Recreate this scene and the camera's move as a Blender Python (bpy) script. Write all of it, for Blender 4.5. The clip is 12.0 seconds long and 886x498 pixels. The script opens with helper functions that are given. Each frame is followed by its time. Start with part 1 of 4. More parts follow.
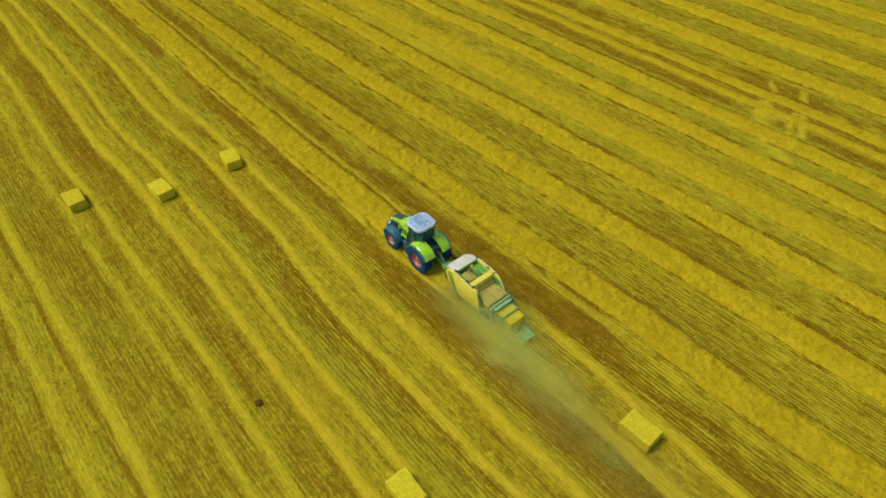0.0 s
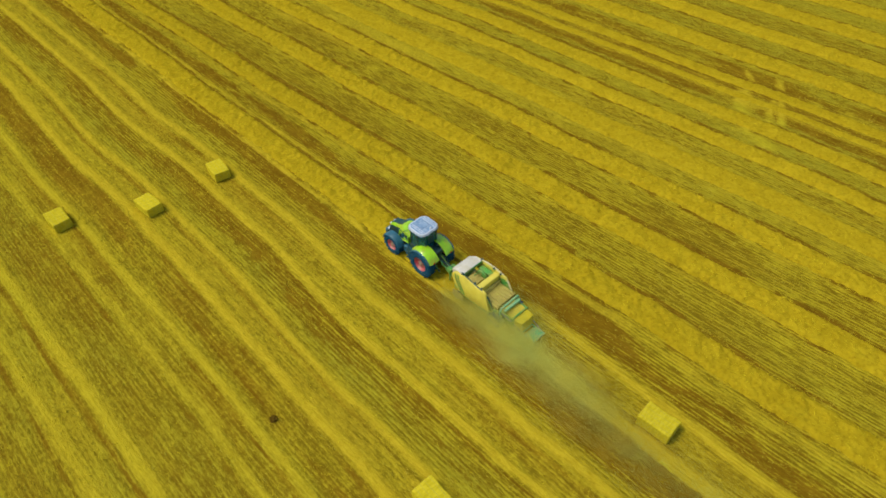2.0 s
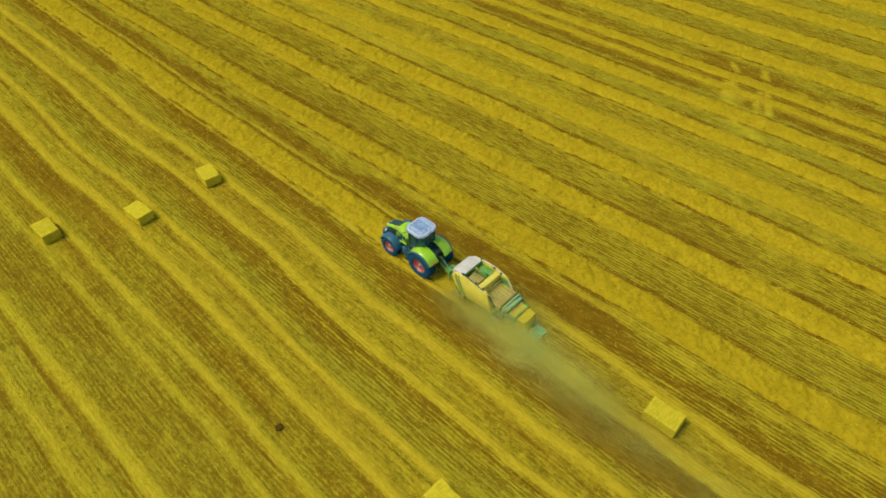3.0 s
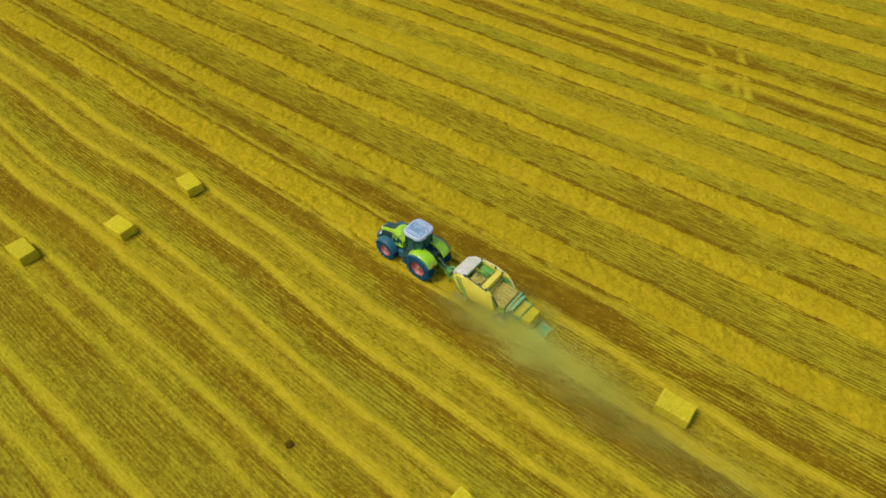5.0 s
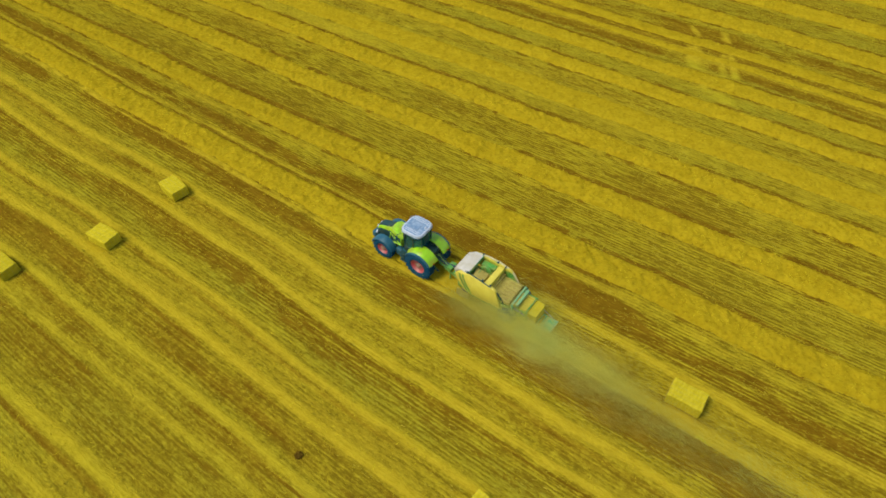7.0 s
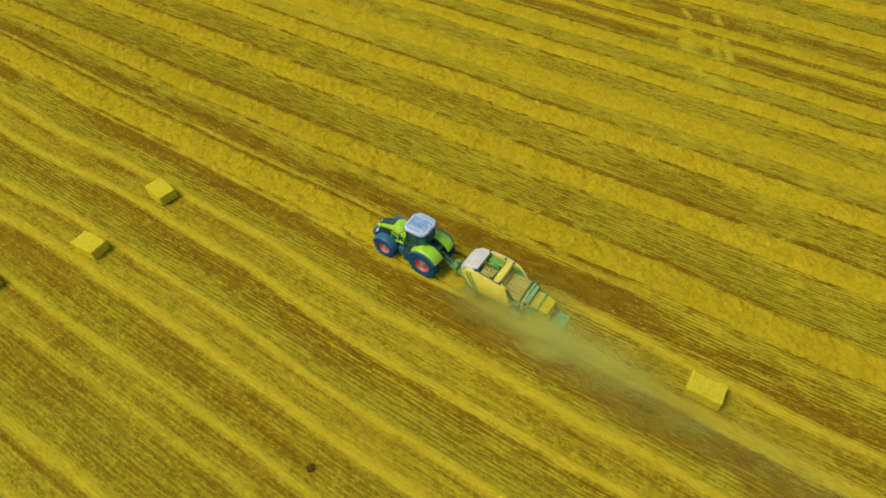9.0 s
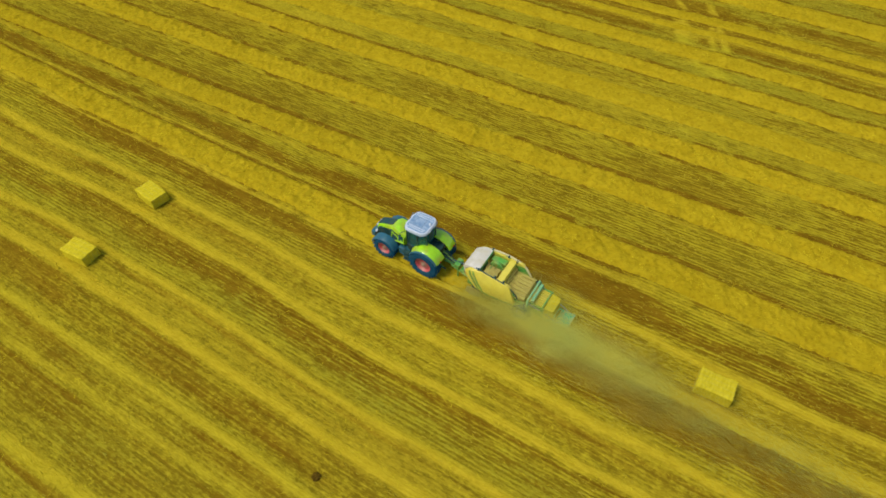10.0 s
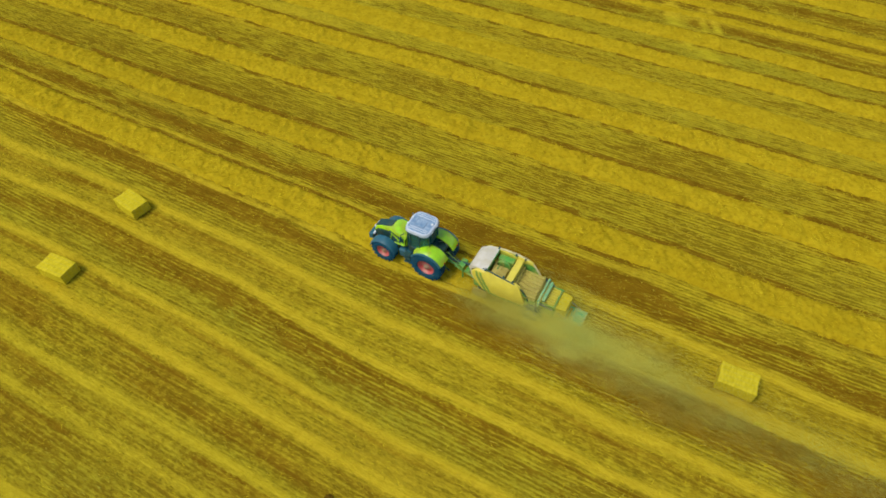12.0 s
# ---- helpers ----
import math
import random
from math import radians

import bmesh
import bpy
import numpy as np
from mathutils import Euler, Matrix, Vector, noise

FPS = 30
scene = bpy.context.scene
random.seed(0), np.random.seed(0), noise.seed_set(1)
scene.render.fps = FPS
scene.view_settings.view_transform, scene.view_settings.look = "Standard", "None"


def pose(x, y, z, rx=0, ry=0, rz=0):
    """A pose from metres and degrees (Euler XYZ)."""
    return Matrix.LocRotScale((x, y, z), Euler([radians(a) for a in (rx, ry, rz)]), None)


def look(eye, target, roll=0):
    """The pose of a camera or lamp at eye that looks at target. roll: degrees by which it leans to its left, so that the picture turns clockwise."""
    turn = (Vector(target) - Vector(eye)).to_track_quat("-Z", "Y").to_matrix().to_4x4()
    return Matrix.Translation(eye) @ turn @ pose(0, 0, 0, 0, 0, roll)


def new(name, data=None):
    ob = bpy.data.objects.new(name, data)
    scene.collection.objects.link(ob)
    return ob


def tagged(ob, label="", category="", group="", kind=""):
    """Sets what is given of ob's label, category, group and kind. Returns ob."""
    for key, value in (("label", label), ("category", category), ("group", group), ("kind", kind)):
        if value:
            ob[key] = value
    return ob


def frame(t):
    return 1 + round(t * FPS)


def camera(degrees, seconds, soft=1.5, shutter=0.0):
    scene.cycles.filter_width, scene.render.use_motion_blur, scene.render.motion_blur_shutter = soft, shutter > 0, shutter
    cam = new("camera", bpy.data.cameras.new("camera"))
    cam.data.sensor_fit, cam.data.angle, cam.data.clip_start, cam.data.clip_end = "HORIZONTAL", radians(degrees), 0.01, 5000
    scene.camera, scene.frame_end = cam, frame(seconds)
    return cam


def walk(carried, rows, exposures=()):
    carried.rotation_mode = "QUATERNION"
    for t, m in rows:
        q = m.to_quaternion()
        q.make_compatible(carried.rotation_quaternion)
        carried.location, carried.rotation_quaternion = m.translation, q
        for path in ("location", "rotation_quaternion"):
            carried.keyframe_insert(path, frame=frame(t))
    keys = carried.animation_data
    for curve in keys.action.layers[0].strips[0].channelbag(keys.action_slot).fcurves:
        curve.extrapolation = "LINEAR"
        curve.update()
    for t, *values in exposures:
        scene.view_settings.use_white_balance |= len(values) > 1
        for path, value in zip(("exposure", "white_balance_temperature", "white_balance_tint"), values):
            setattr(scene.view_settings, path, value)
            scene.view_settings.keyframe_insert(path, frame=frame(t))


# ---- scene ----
cam = camera(69.6, 12.0, 1.72)
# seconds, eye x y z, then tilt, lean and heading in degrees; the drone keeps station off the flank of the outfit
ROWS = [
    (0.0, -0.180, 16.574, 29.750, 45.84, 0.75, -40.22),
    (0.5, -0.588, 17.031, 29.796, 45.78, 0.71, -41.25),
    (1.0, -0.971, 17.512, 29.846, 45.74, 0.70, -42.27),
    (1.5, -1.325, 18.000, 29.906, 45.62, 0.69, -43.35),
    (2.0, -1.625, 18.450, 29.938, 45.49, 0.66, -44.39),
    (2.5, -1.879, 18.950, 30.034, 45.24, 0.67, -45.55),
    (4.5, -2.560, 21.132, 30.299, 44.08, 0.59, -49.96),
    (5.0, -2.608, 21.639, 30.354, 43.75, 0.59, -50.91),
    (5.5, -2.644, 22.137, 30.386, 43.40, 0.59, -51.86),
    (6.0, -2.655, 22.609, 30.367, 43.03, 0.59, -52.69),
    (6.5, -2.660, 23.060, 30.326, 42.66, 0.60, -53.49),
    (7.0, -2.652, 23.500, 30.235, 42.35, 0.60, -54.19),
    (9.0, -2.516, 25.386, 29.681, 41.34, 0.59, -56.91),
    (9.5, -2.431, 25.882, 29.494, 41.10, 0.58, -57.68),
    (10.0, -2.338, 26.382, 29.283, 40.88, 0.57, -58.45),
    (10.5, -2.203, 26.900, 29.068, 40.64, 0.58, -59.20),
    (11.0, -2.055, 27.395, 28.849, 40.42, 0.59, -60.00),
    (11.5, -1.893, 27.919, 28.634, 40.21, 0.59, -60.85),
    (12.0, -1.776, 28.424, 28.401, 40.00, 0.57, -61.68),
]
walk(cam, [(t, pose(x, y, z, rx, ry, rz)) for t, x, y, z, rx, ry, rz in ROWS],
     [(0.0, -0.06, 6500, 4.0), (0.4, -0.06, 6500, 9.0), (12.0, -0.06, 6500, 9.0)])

# ---- light: high thin cloud, a wide soft sun from ahead of the tractor and to its left ----
world = bpy.data.worlds.new("sky")
scene.world = world
world.use_nodes = True
wn = world.node_tree.nodes
sky = wn.new("ShaderNodeTexSky")
sky.sky_type = "NISHITA"
sky.sun_disc = False
sky.sun_elevation, sky.sun_rotation = radians(59), radians(-50)
sky.dust_density = 2.0
world.node_tree.links.new(sky.outputs[0], wn["Background"].inputs[0])
wn["Background"].inputs[1].default_value = 0.145
sun = new("sun", bpy.data.lights.new("sun", "SUN"))
sun.data.energy, sun.data.angle, sun.data.color = 2.3, radians(22), (1.0, 0.93, 0.80)
sun.matrix_world = look((-24, 20, 52), (0, 0, 0))

# ---- materials ----
def mat(name, c1, c2, scale=6.0, rough=0.7, metal=0.0, bump=0.2, stretch=(1, 1, 1), fine=60.0, spread=0.12, coat=0.0, dirt=None, dirt_amount=0.0, spec=0.5, dirt_scale=2.3, dirt_from=0.42, depth=0.02, own=1.0):
    """A procedural surface: two tones by a broad noise, a fine grain, a bump, and a per-object shift."""
    m = bpy.data.materials.new(name)
    m.use_nodes = True
    nt = m.node_tree
    n, ln = nt.nodes, nt.links
    b = n["Principled BSDF"]
    tc = n.new("ShaderNodeTexCoord")
    mp = n.new("ShaderNodeMapping")
    mp.inputs["Scale"].default_value = stretch
    ln.new(tc.outputs["Object"], mp.inputs[0])
    broad = n.new("ShaderNodeTexNoise")
    broad.inputs["Scale"].default_value, broad.inputs["Detail"].default_value = scale, 4
    grain = n.new("ShaderNodeTexNoise")
    grain.inputs["Scale"].default_value, grain.inputs["Detail"].default_value = fine, 3
    ln.new(mp.outputs[0], broad.inputs[0])
    ln.new(mp.outputs[0], grain.inputs[0])
    ramp = n.new("ShaderNodeMapRange")
    ramp.inputs["From Min"].default_value, ramp.inputs["From Max"].default_value = 0.35, 0.65
    ln.new(broad.outputs[0], ramp.inputs[0])
    mix = n.new("ShaderNodeMix")
    mix.data_type = "RGBA"
    mix.inputs[6].default_value, mix.inputs[7].default_value = (*c1, 1), (*c2, 1)
    ln.new(ramp.outputs[0], mix.inputs[0])
    col = mix.outputs[2]
    if dirt:
        blot = n.new("ShaderNodeTexNoise")
        blot.inputs["Scale"].default_value, blot.inputs["Detail"].default_value = dirt_scale, 6
        ln.new(tc.outputs["Object"], blot.inputs[0])
        cut = n.new("ShaderNodeMapRange")
        cut.inputs["From Min"].default_value, cut.inputs["From Max"].default_value = dirt_from, 0.72
        cut.inputs["To Max"].default_value = dirt_amount
        ln.new(blot.outputs[0], cut.inputs[0])
        dm = n.new("ShaderNodeMix")
        dm.data_type = "RGBA"
        dm.inputs[7].default_value = (*dirt, 1)
        ln.new(cut.outputs[0], dm.inputs[0])
        ln.new(col, dm.inputs[6])
        col = dm.outputs[2]
    info = n.new("ShaderNodeObjectInfo")
    shift = n.new("ShaderNodeMapRange")
    shift.inputs["To Min"].default_value, shift.inputs["To Max"].default_value = 0.5 - own / 2, 0.5 + own / 2
    ln.new(info.outputs["Random"], shift.inputs[0])
    add = n.new("ShaderNodeMath")
    add.operation = "ADD"
    ln.new(shift.outputs[0], add.inputs[0])
    ln.new(grain.outputs[0], add.inputs[1])
    val = n.new("ShaderNodeMapRange")
    val.inputs["From Min"].default_value, val.inputs["From Max"].default_value = 0.3, 1.7
    val.inputs["To Min"].default_value, val.inputs["To Max"].default_value = 1 - spread, 1 + spread
    ln.new(add.outputs[0], val.inputs[0])
    hsv = n.new("ShaderNodeHueSaturation")
    ln.new(val.outputs[0], hsv.inputs["Value"])
    ln.new(col, hsv.inputs["Color"])
    ln.new(hsv.outputs[0], b.inputs["Base Color"])
    b.inputs["Roughness"].default_value, b.inputs["Metallic"].default_value = rough, metal
    b.inputs["Coat Weight"].default_value, b.inputs["Specular IOR Level"].default_value = coat, spec
    if bump:
        bp = n.new("ShaderNodeBump")
        bp.inputs["Strength"].default_value, bp.inputs["Distance"].default_value = bump, depth
        ln.new(grain.outputs[0], bp.inputs["Height"])
        ln.new(bp.outputs[0], b.inputs["Normal"])
    return m


EARTH = (0.205, 0.150, 0.008)
SOIL, SOIL2 = (0.238, 0.140, 0.008), (0.156, 0.088, 0.005)
DRY = (0.315, 0.222, 0.012)
STRAW, STRAW2 = (0.550, 0.412, 0.022), (0.420, 0.306, 0.011)
STUB, STUB2 = (0.520, 0.424, 0.020), (0.385, 0.304, 0.012)
GREENSTRAW = (0.42, 0.385, 0.018)
WEED = (0.360, 0.340, 0.026)


ROW = 0.22  # metres between the drilled rows


def field_material():
    """Soil with stubble, green regrowth and straw, by the strips that the machines left along y."""
    m = bpy.data.materials.new("field")
    m.use_nodes = True
    nt = m.node_tree
    n, ln = nt.nodes, nt.links
    b = n["Principled BSDF"]
    b.inputs["Roughness"].default_value = 0.95
    b.inputs["Specular IOR Level"].default_value = 0.0
    tc = n.new("ShaderNodeTexCoord")

    def noise_at(scale, sx, sy, detail=4, rough=0.6):
        mp = n.new("ShaderNodeMapping")
        mp.inputs["Scale"].default_value = (sx, sy, 1)
        ln.new(tc.outputs["Object"], mp.inputs[0])
        t = n.new("ShaderNodeTexNoise")
        t.inputs["Scale"].default_value, t.inputs["Detail"].default_value, t.inputs["Roughness"].default_value = scale, detail, rough
        ln.new(mp.outputs[0], t.inputs[0])
        return t.outputs[0]

    def span(v, lo, hi, a=0.0, z=1.0):
        r = n.new("ShaderNodeMapRange")
        for i, x in zip((1, 2, 3, 4), (lo, hi, a, z)):
            r.inputs[i].default_value = x
        ln.new(v, r.inputs[0])
        return r.outputs[0]

    def math_node(op, p, q):
        r = n.new("ShaderNodeMath")
        r.operation = op
        for i, v in enumerate((p, q)):
            if isinstance(v, (int, float)):
                r.inputs[i].default_value = v
            else:
                ln.new(v, r.inputs[i])
        return r.outputs[0]

    def blend(f, p, q):
        r = n.new("ShaderNodeMix")
        r.data_type = "RGBA"
        ln.new(f, r.inputs[0])
        for i, v in ((6, p), (7, q)):
            if isinstance(v, tuple):
                r.inputs[i].default_value = (*v, 1)
            else:
                ln.new(v, r.inputs[i])
        return r.outputs[2]

    def strip(name):
        a = n.new("ShaderNodeAttribute")
        a.attribute_name = name
        return a.outputs["Fac"]

    wave = n.new("ShaderNodeMath")
    wave.operation = "COSINE"
    wander = noise_at(1.0, 0.5, 0.2, 3)
    ln.new(math_node("ADD", math_node("MULTIPLY", strip("across"), 2 * math.pi / ROW), math_node("MULTIPLY", wander, 3.0)), wave.inputs[0])
    dash = noise_at(1.0, 6.5, 0.6, 4, 0.6)
    speck = noise_at(1.0, 10.0, 3.2, 3, 0.7)
    litter = noise_at(5.0, 1.0, 0.42, 6, 0.85)
    streak = noise_at(1.0, 3.6, 0.16, 4, 0.65)
    furrow = noise_at(1.0, 3.0, 0.7, 4, 0.7)
    patch = noise_at(1.1, 1.0, 0.55, 5, 0.7)
    broad = noise_at(0.22, 1.0, 0.4, 3)
    clump = noise_at(2.3, 1.0, 0.8, 4, 0.65)
    rows = math_node("MULTIPLY", span(wave.outputs[0], -1, 1), span(dash, 0.34, 0.60, 0.10, 1.30))
    rows = math_node("MULTIPLY", rows, span(strip("bare_or_shade"), 0.55, 1.0, 1.0, 0.5))
    soil = blend(span(patch, 0.35, 0.65), SOIL, SOIL2)
    # bare strips and the painted edge shade both darken the soil here
    soil = blend(span(strip("bare_or_shade"), 0.15, 0.75), EARTH, soil)
    stub = blend(span(litter, 0.36, 0.62), STUB2, STUB)
    stub = blend(span(patch, 0.46, 0.66, 0.0, 0.5), stub, DRY)
    stub = blend(span(broad, 0.50, 0.62, 0.0, 0.55), stub, DRY)
    weed = blend(span(litter, 0.38, 0.62), STUB2, WEED)
    green = math_node("MULTIPLY", strip("green"), span(broad, 0.62, 0.38, 0.3, 1.3))
    stub = blend(green, stub, weed)
    level = math_node("ADD", math_node("MULTIPLY", math_node("MULTIPLY", rows, strip("drill")), 0.60), math_node("MULTIPLY", litter, 0.85))
    level = math_node("ADD", level, math_node("MULTIPLY", math_node("MULTIPLY", math_node("SUBTRACT", dash, 0.56), math_node("ADD", strip("drill"), 0.45)), 1.3))
    level = math_node("ADD", level, math_node("MULTIPLY", math_node("SUBTRACT", streak, 0.5), 0.6))
    level = math_node("ADD", level, math_node("MULTIPLY", math_node("SUBTRACT", furrow, 0.5), 0.55))
    level = math_node("ADD", level, math_node("MULTIPLY", math_node("SUBTRACT", 0.5, broad), 0.5))
    level = math_node("ADD", level, math_node("MULTIPLY", math_node("SUBTRACT", clump, 0.5), 0.4))
    level = math_node("ADD", level, math_node("MULTIPLY", math_node("SUBTRACT", speck, 0.5), 1.4))
    level = math_node("SUBTRACT", level, math_node("MULTIPLY", strip("bare_or_shade"), 0.46))
    cover = span(level, 0.10, 0.80)
    col = blend(cover, soil, stub)
    straw = blend(span(litter, 0.30, 0.62), STRAW2, STRAW)
    lie = math_node("ADD", strip("straw"), math_node("MULTIPLY", math_node("SUBTRACT", litter, 0.5), 0.8))
    lie = math_node("ADD", lie, math_node("MULTIPLY", math_node("SUBTRACT", streak, 0.5), 0.7))
    lie = math_node("ADD", lie, math_node("MULTIPLY", math_node("SUBTRACT", patch, 0.5), 0.5))
    lie = math_node("ADD", lie, math_node("MULTIPLY", math_node("SUBTRACT", clump, 0.5), 0.45))
    lie = math_node("ADD", lie, math_node("MULTIPLY", math_node("SUBTRACT", broad, 0.5), 0.5))
    lie = math_node("ADD", lie, math_node("MULTIPLY", math_node("SUBTRACT", speck, 0.5), 0.3))
    lie = math_node("ADD", lie, math_node("MULTIPLY", math_node("MULTIPLY", math_node("SUBTRACT", rows, 0.5), strip("drill")), 0.20))
    straw = blend(span(strip("green"), 0.0, 1.0, 0.0, 0.65), straw, GREENSTRAW)
    col = blend(span(lie, 0.20, 0.88), col, straw)
    ln.new(col, b.inputs["Base Color"])
    bp = n.new("ShaderNodeBump")
    bp.inputs["Strength"].default_value, bp.inputs["Distance"].default_value = 0.7, 0.08
    ln.new(math_node("ADD", litter, math_node("ADD", math_node("ADD", math_node("MULTIPLY", math_node("MULTIPLY", rows, strip("drill")), 0.35), math_node("MULTIPLY", dash, 0.8)), math_node("ADD", patch, furrow))), bp.inputs["Height"])
    ln.new(bp.outputs[0], b.inputs["Normal"])
    return m


M_FIELD = field_material()
# dirt here is darker under-straw, with shade in the pits put into its colour
M_WINDROW = mat("cut_straw", (0.452, 0.335, 0.012), (0.395, 0.286, 0.009), 1.6, 0.9, 0, 0.9, (1, 0.55, 1), 6, 0.16, dirt=(0.24, 0.155, 0.006), dirt_amount=0.65, spec=0.0, dirt_scale=4.5, dirt_from=0.49, depth=0.06, own=0.3)
M_STRAND = mat("straw_strand", (0.56, 0.455, 0.018), (0.40, 0.31, 0.008), 0.9, 0.8, 0, 0, fine=3, spread=0.2, spec=0.0)
M_STUBBLE = mat("stubble_stalk", (0.57, 0.47, 0.040), (0.38, 0.30, 0.014), 0.5, 0.9, 0, 0, fine=2, spread=0.2, spec=0.0)
M_BALE = mat("pressed_straw", (0.66, 0.55, 0.030), (0.53, 0.43, 0.015), 3.0, 0.9, 0, 0.8, (1, 3, 3), 26, 0.12, spec=0.0)
M_TWINE = mat("twine", (0.52, 0.44, 0.06), (0.44, 0.36, 0.05), 20, 0.8, spread=0.05, spec=0.1)
M_LIME = mat("lime_paint", (0.37, 0.71, 0.005), (0.25, 0.55, 0.004), 2.2, 0.35, 0, 0.02, spread=0.05, coat=0.5, dirt=(0.42, 0.40, 0.03), dirt_amount=0.65)
M_GREEN = mat("green_paint", (0.090, 0.38, 0.06), (0.080, 0.29, 0.05), 3.0, 0.45, 0, 0.03, spread=0.08, dirt=(0.42, 0.40, 0.08), dirt_amount=0.7)
M_YELLOW = mat("cream_yellow_paint", (0.73, 0.63, 0.075), (0.67, 0.56, 0.055), 2.0, 0.4, 0, 0.02, spread=0.04, coat=0.15, dirt=(0.52, 0.43, 0.07), dirt_amount=0.4)
M_WHITE = mat("pale_paint", (0.64, 0.61, 0.53), (0.56, 0.53, 0.43), 2.5, 0.45, 0, 0.02, spread=0.04, dirt=(0.46, 0.40, 0.16), dirt_amount=0.5)
M_ROOF = mat("roof_plastic", (0.56, 0.63, 0.70), (0.50, 0.57, 0.65), 4.0, 0.35, 0, 0.03, spread=0.03, coat=0.5, dirt=(0.42, 0.48, 0.52), dirt_amount=0.4)
M_ROOFMID = mat("roof_panel", (0.17, 0.29, 0.43), (0.35, 0.46, 0.57), 4.5, 0.22, 0, 0.03, spread=0.03, coat=0.3)
M_TYRE = mat("tyre_rubber", (0.002, 0.056, 0.110), (0.004, 0.076, 0.140), 5.0, 0.85, 0, 0.3, spread=0.1, dirt=(0.05, 0.09, 0.06), dirt_amount=0.3, spec=0.2)
M_FENDER = mat("dark_plastic", (0.014, 0.120, 0.180), (0.010, 0.090, 0.145), 5.0, 0.5, 0, 0.05, spread=0.05, dirt=(0.07, 0.18, 0.18), dirt_amount=0.45)
M_DARK = mat("dark_iron", (0.007, 0.050, 0.058), (0.014, 0.070, 0.062), 6.0, 0.55, 0.1, 0.1, spread=0.1, dirt=(0.12, 0.12, 0.03), dirt_amount=0.35)
M_RIM = mat("red_rim_paint", (0.54, 0.085, 0.085), (0.44, 0.070, 0.070), 5.0, 0.5, 0, 0.04, spread=0.05, dirt=(0.50, 0.28, 0.20), dirt_amount=0.55)
M_HUB = mat("dull_hub_paint", (0.36, 0.26, 0.17), (0.44, 0.30, 0.20), 9.0, 0.6, 0.2, 0.05, spread=0.08)
M_STEEL = mat("worn_steel", (0.36, 0.38, 0.36), (0.26, 0.28, 0.26), 8.0, 0.4, 0.8, 0.05, spread=0.08)
M_TAN = mat("chaff_covered_metal", (0.46, 0.39, 0.10), (0.38, 0.31, 0.07), 5.0, 0.85, 0, 0.2, spread=0.1, spec=0.1)
M_BRIGHT = mat("bright_green_paint", (0.02, 0.55, 0.27), (0.02, 0.46, 0.22), 3.0, 0.4, 0, 0.03, spread=0.08, dirt=(0.3, 0.42, 0.12), dirt_amount=0.4)
M_WHEEL = mat("pale_blue_rim", (0.30, 0.42, 0.55), (0.24, 0.35, 0.46), 5.0, 0.5, 0, 0.04, spread=0.05, dirt=(0.5, 0.45, 0.2), dirt_amount=0.5)
M_CREAM = mat("cream_paint", (0.66, 0.62, 0.32), (0.60, 0.54, 0.24), 2.5, 0.45, 0, 0.02, spread=0.04, dirt=(0.46, 0.40, 0.14), dirt_amount=0.5)
M_HOOP = mat("dusty_green_paint", (0.22, 0.50, 0.24), (0.18, 0.42, 0.18), 4.0, 0.5, 0, 0.05, spread=0.06, dirt=(0.45, 0.44, 0.14), dirt_amount=0.6)
M_SEAM = mat("grey_seam", (0.20, 0.30, 0.42), (0.17, 0.26, 0.36), 5.0, 0.5, spread=0.03)
M_CLOD = mat("dark_clod", (0.10, 0.060, 0.008), (0.15, 0.09, 0.01), 9.0, 0.95, 0, 0.8, spread=0.1, spec=0.0)
M_RED = mat("red_lens", (0.55, 0.02, 0.015), (0.45, 0.015, 0.01), 5.0, 0.25, spread=0.03, bump=0)
M_AMBER = mat("amber_lens", (0.70, 0.25, 0.01), (0.60, 0.2, 0.01), 5.0, 0.25, spread=0.03, bump=0)
M_LAMP = mat("lamp_glass", (0.75, 0.80, 0.85), (0.65, 0.7, 0.75), 5.0, 0.15, spread=0.03, bump=0)
M_DUST = mat("dust", (0.71, 0.64, 0.10), (0.61, 0.65, 0.15), 0.5, 1.0, 0, 0, fine=2, spread=0.05, spec=0.0)
M_TRAIL = mat("dust_trail", (0.52, 0.45, 0.07), (0.40, 0.45, 0.09), 0.35, 1.0, 0, 0, fine=2, spread=0.05, spec=0.0)


def glass_material():
    m = bpy.data.materials.new("tinted_glass")
    m.use_nodes = True
    b = m.node_tree.nodes["Principled BSDF"]
    b.inputs["Base Color"].default_value = (0.015, 0.17, 0.16, 1)
    b.inputs["Roughness"].default_value = 0.06
    b.inputs["Transmission Weight"].default_value = 0.45
    b.inputs["IOR"].default_value = 1.45
    return m


M_GLASS = glass_material()


# ---- helpers for meshes ----
def part(name, bm, material, parent=None, label="", smooth=False):
    me = bpy.data.meshes.new(name)
    bmesh.ops.recalc_face_normals(bm, faces=bm.faces)
    bm.to_mesh(me)
    bm.free()
    me.materials.append(material)
    if smooth:
        for p in me.polygons:
            p.use_smooth = True
        me.set_sharp_from_angle(angle=radians(38))
    ob = new(name, me)
    ob.parent = parent
    if label:
        ob["label"] = label
    return ob


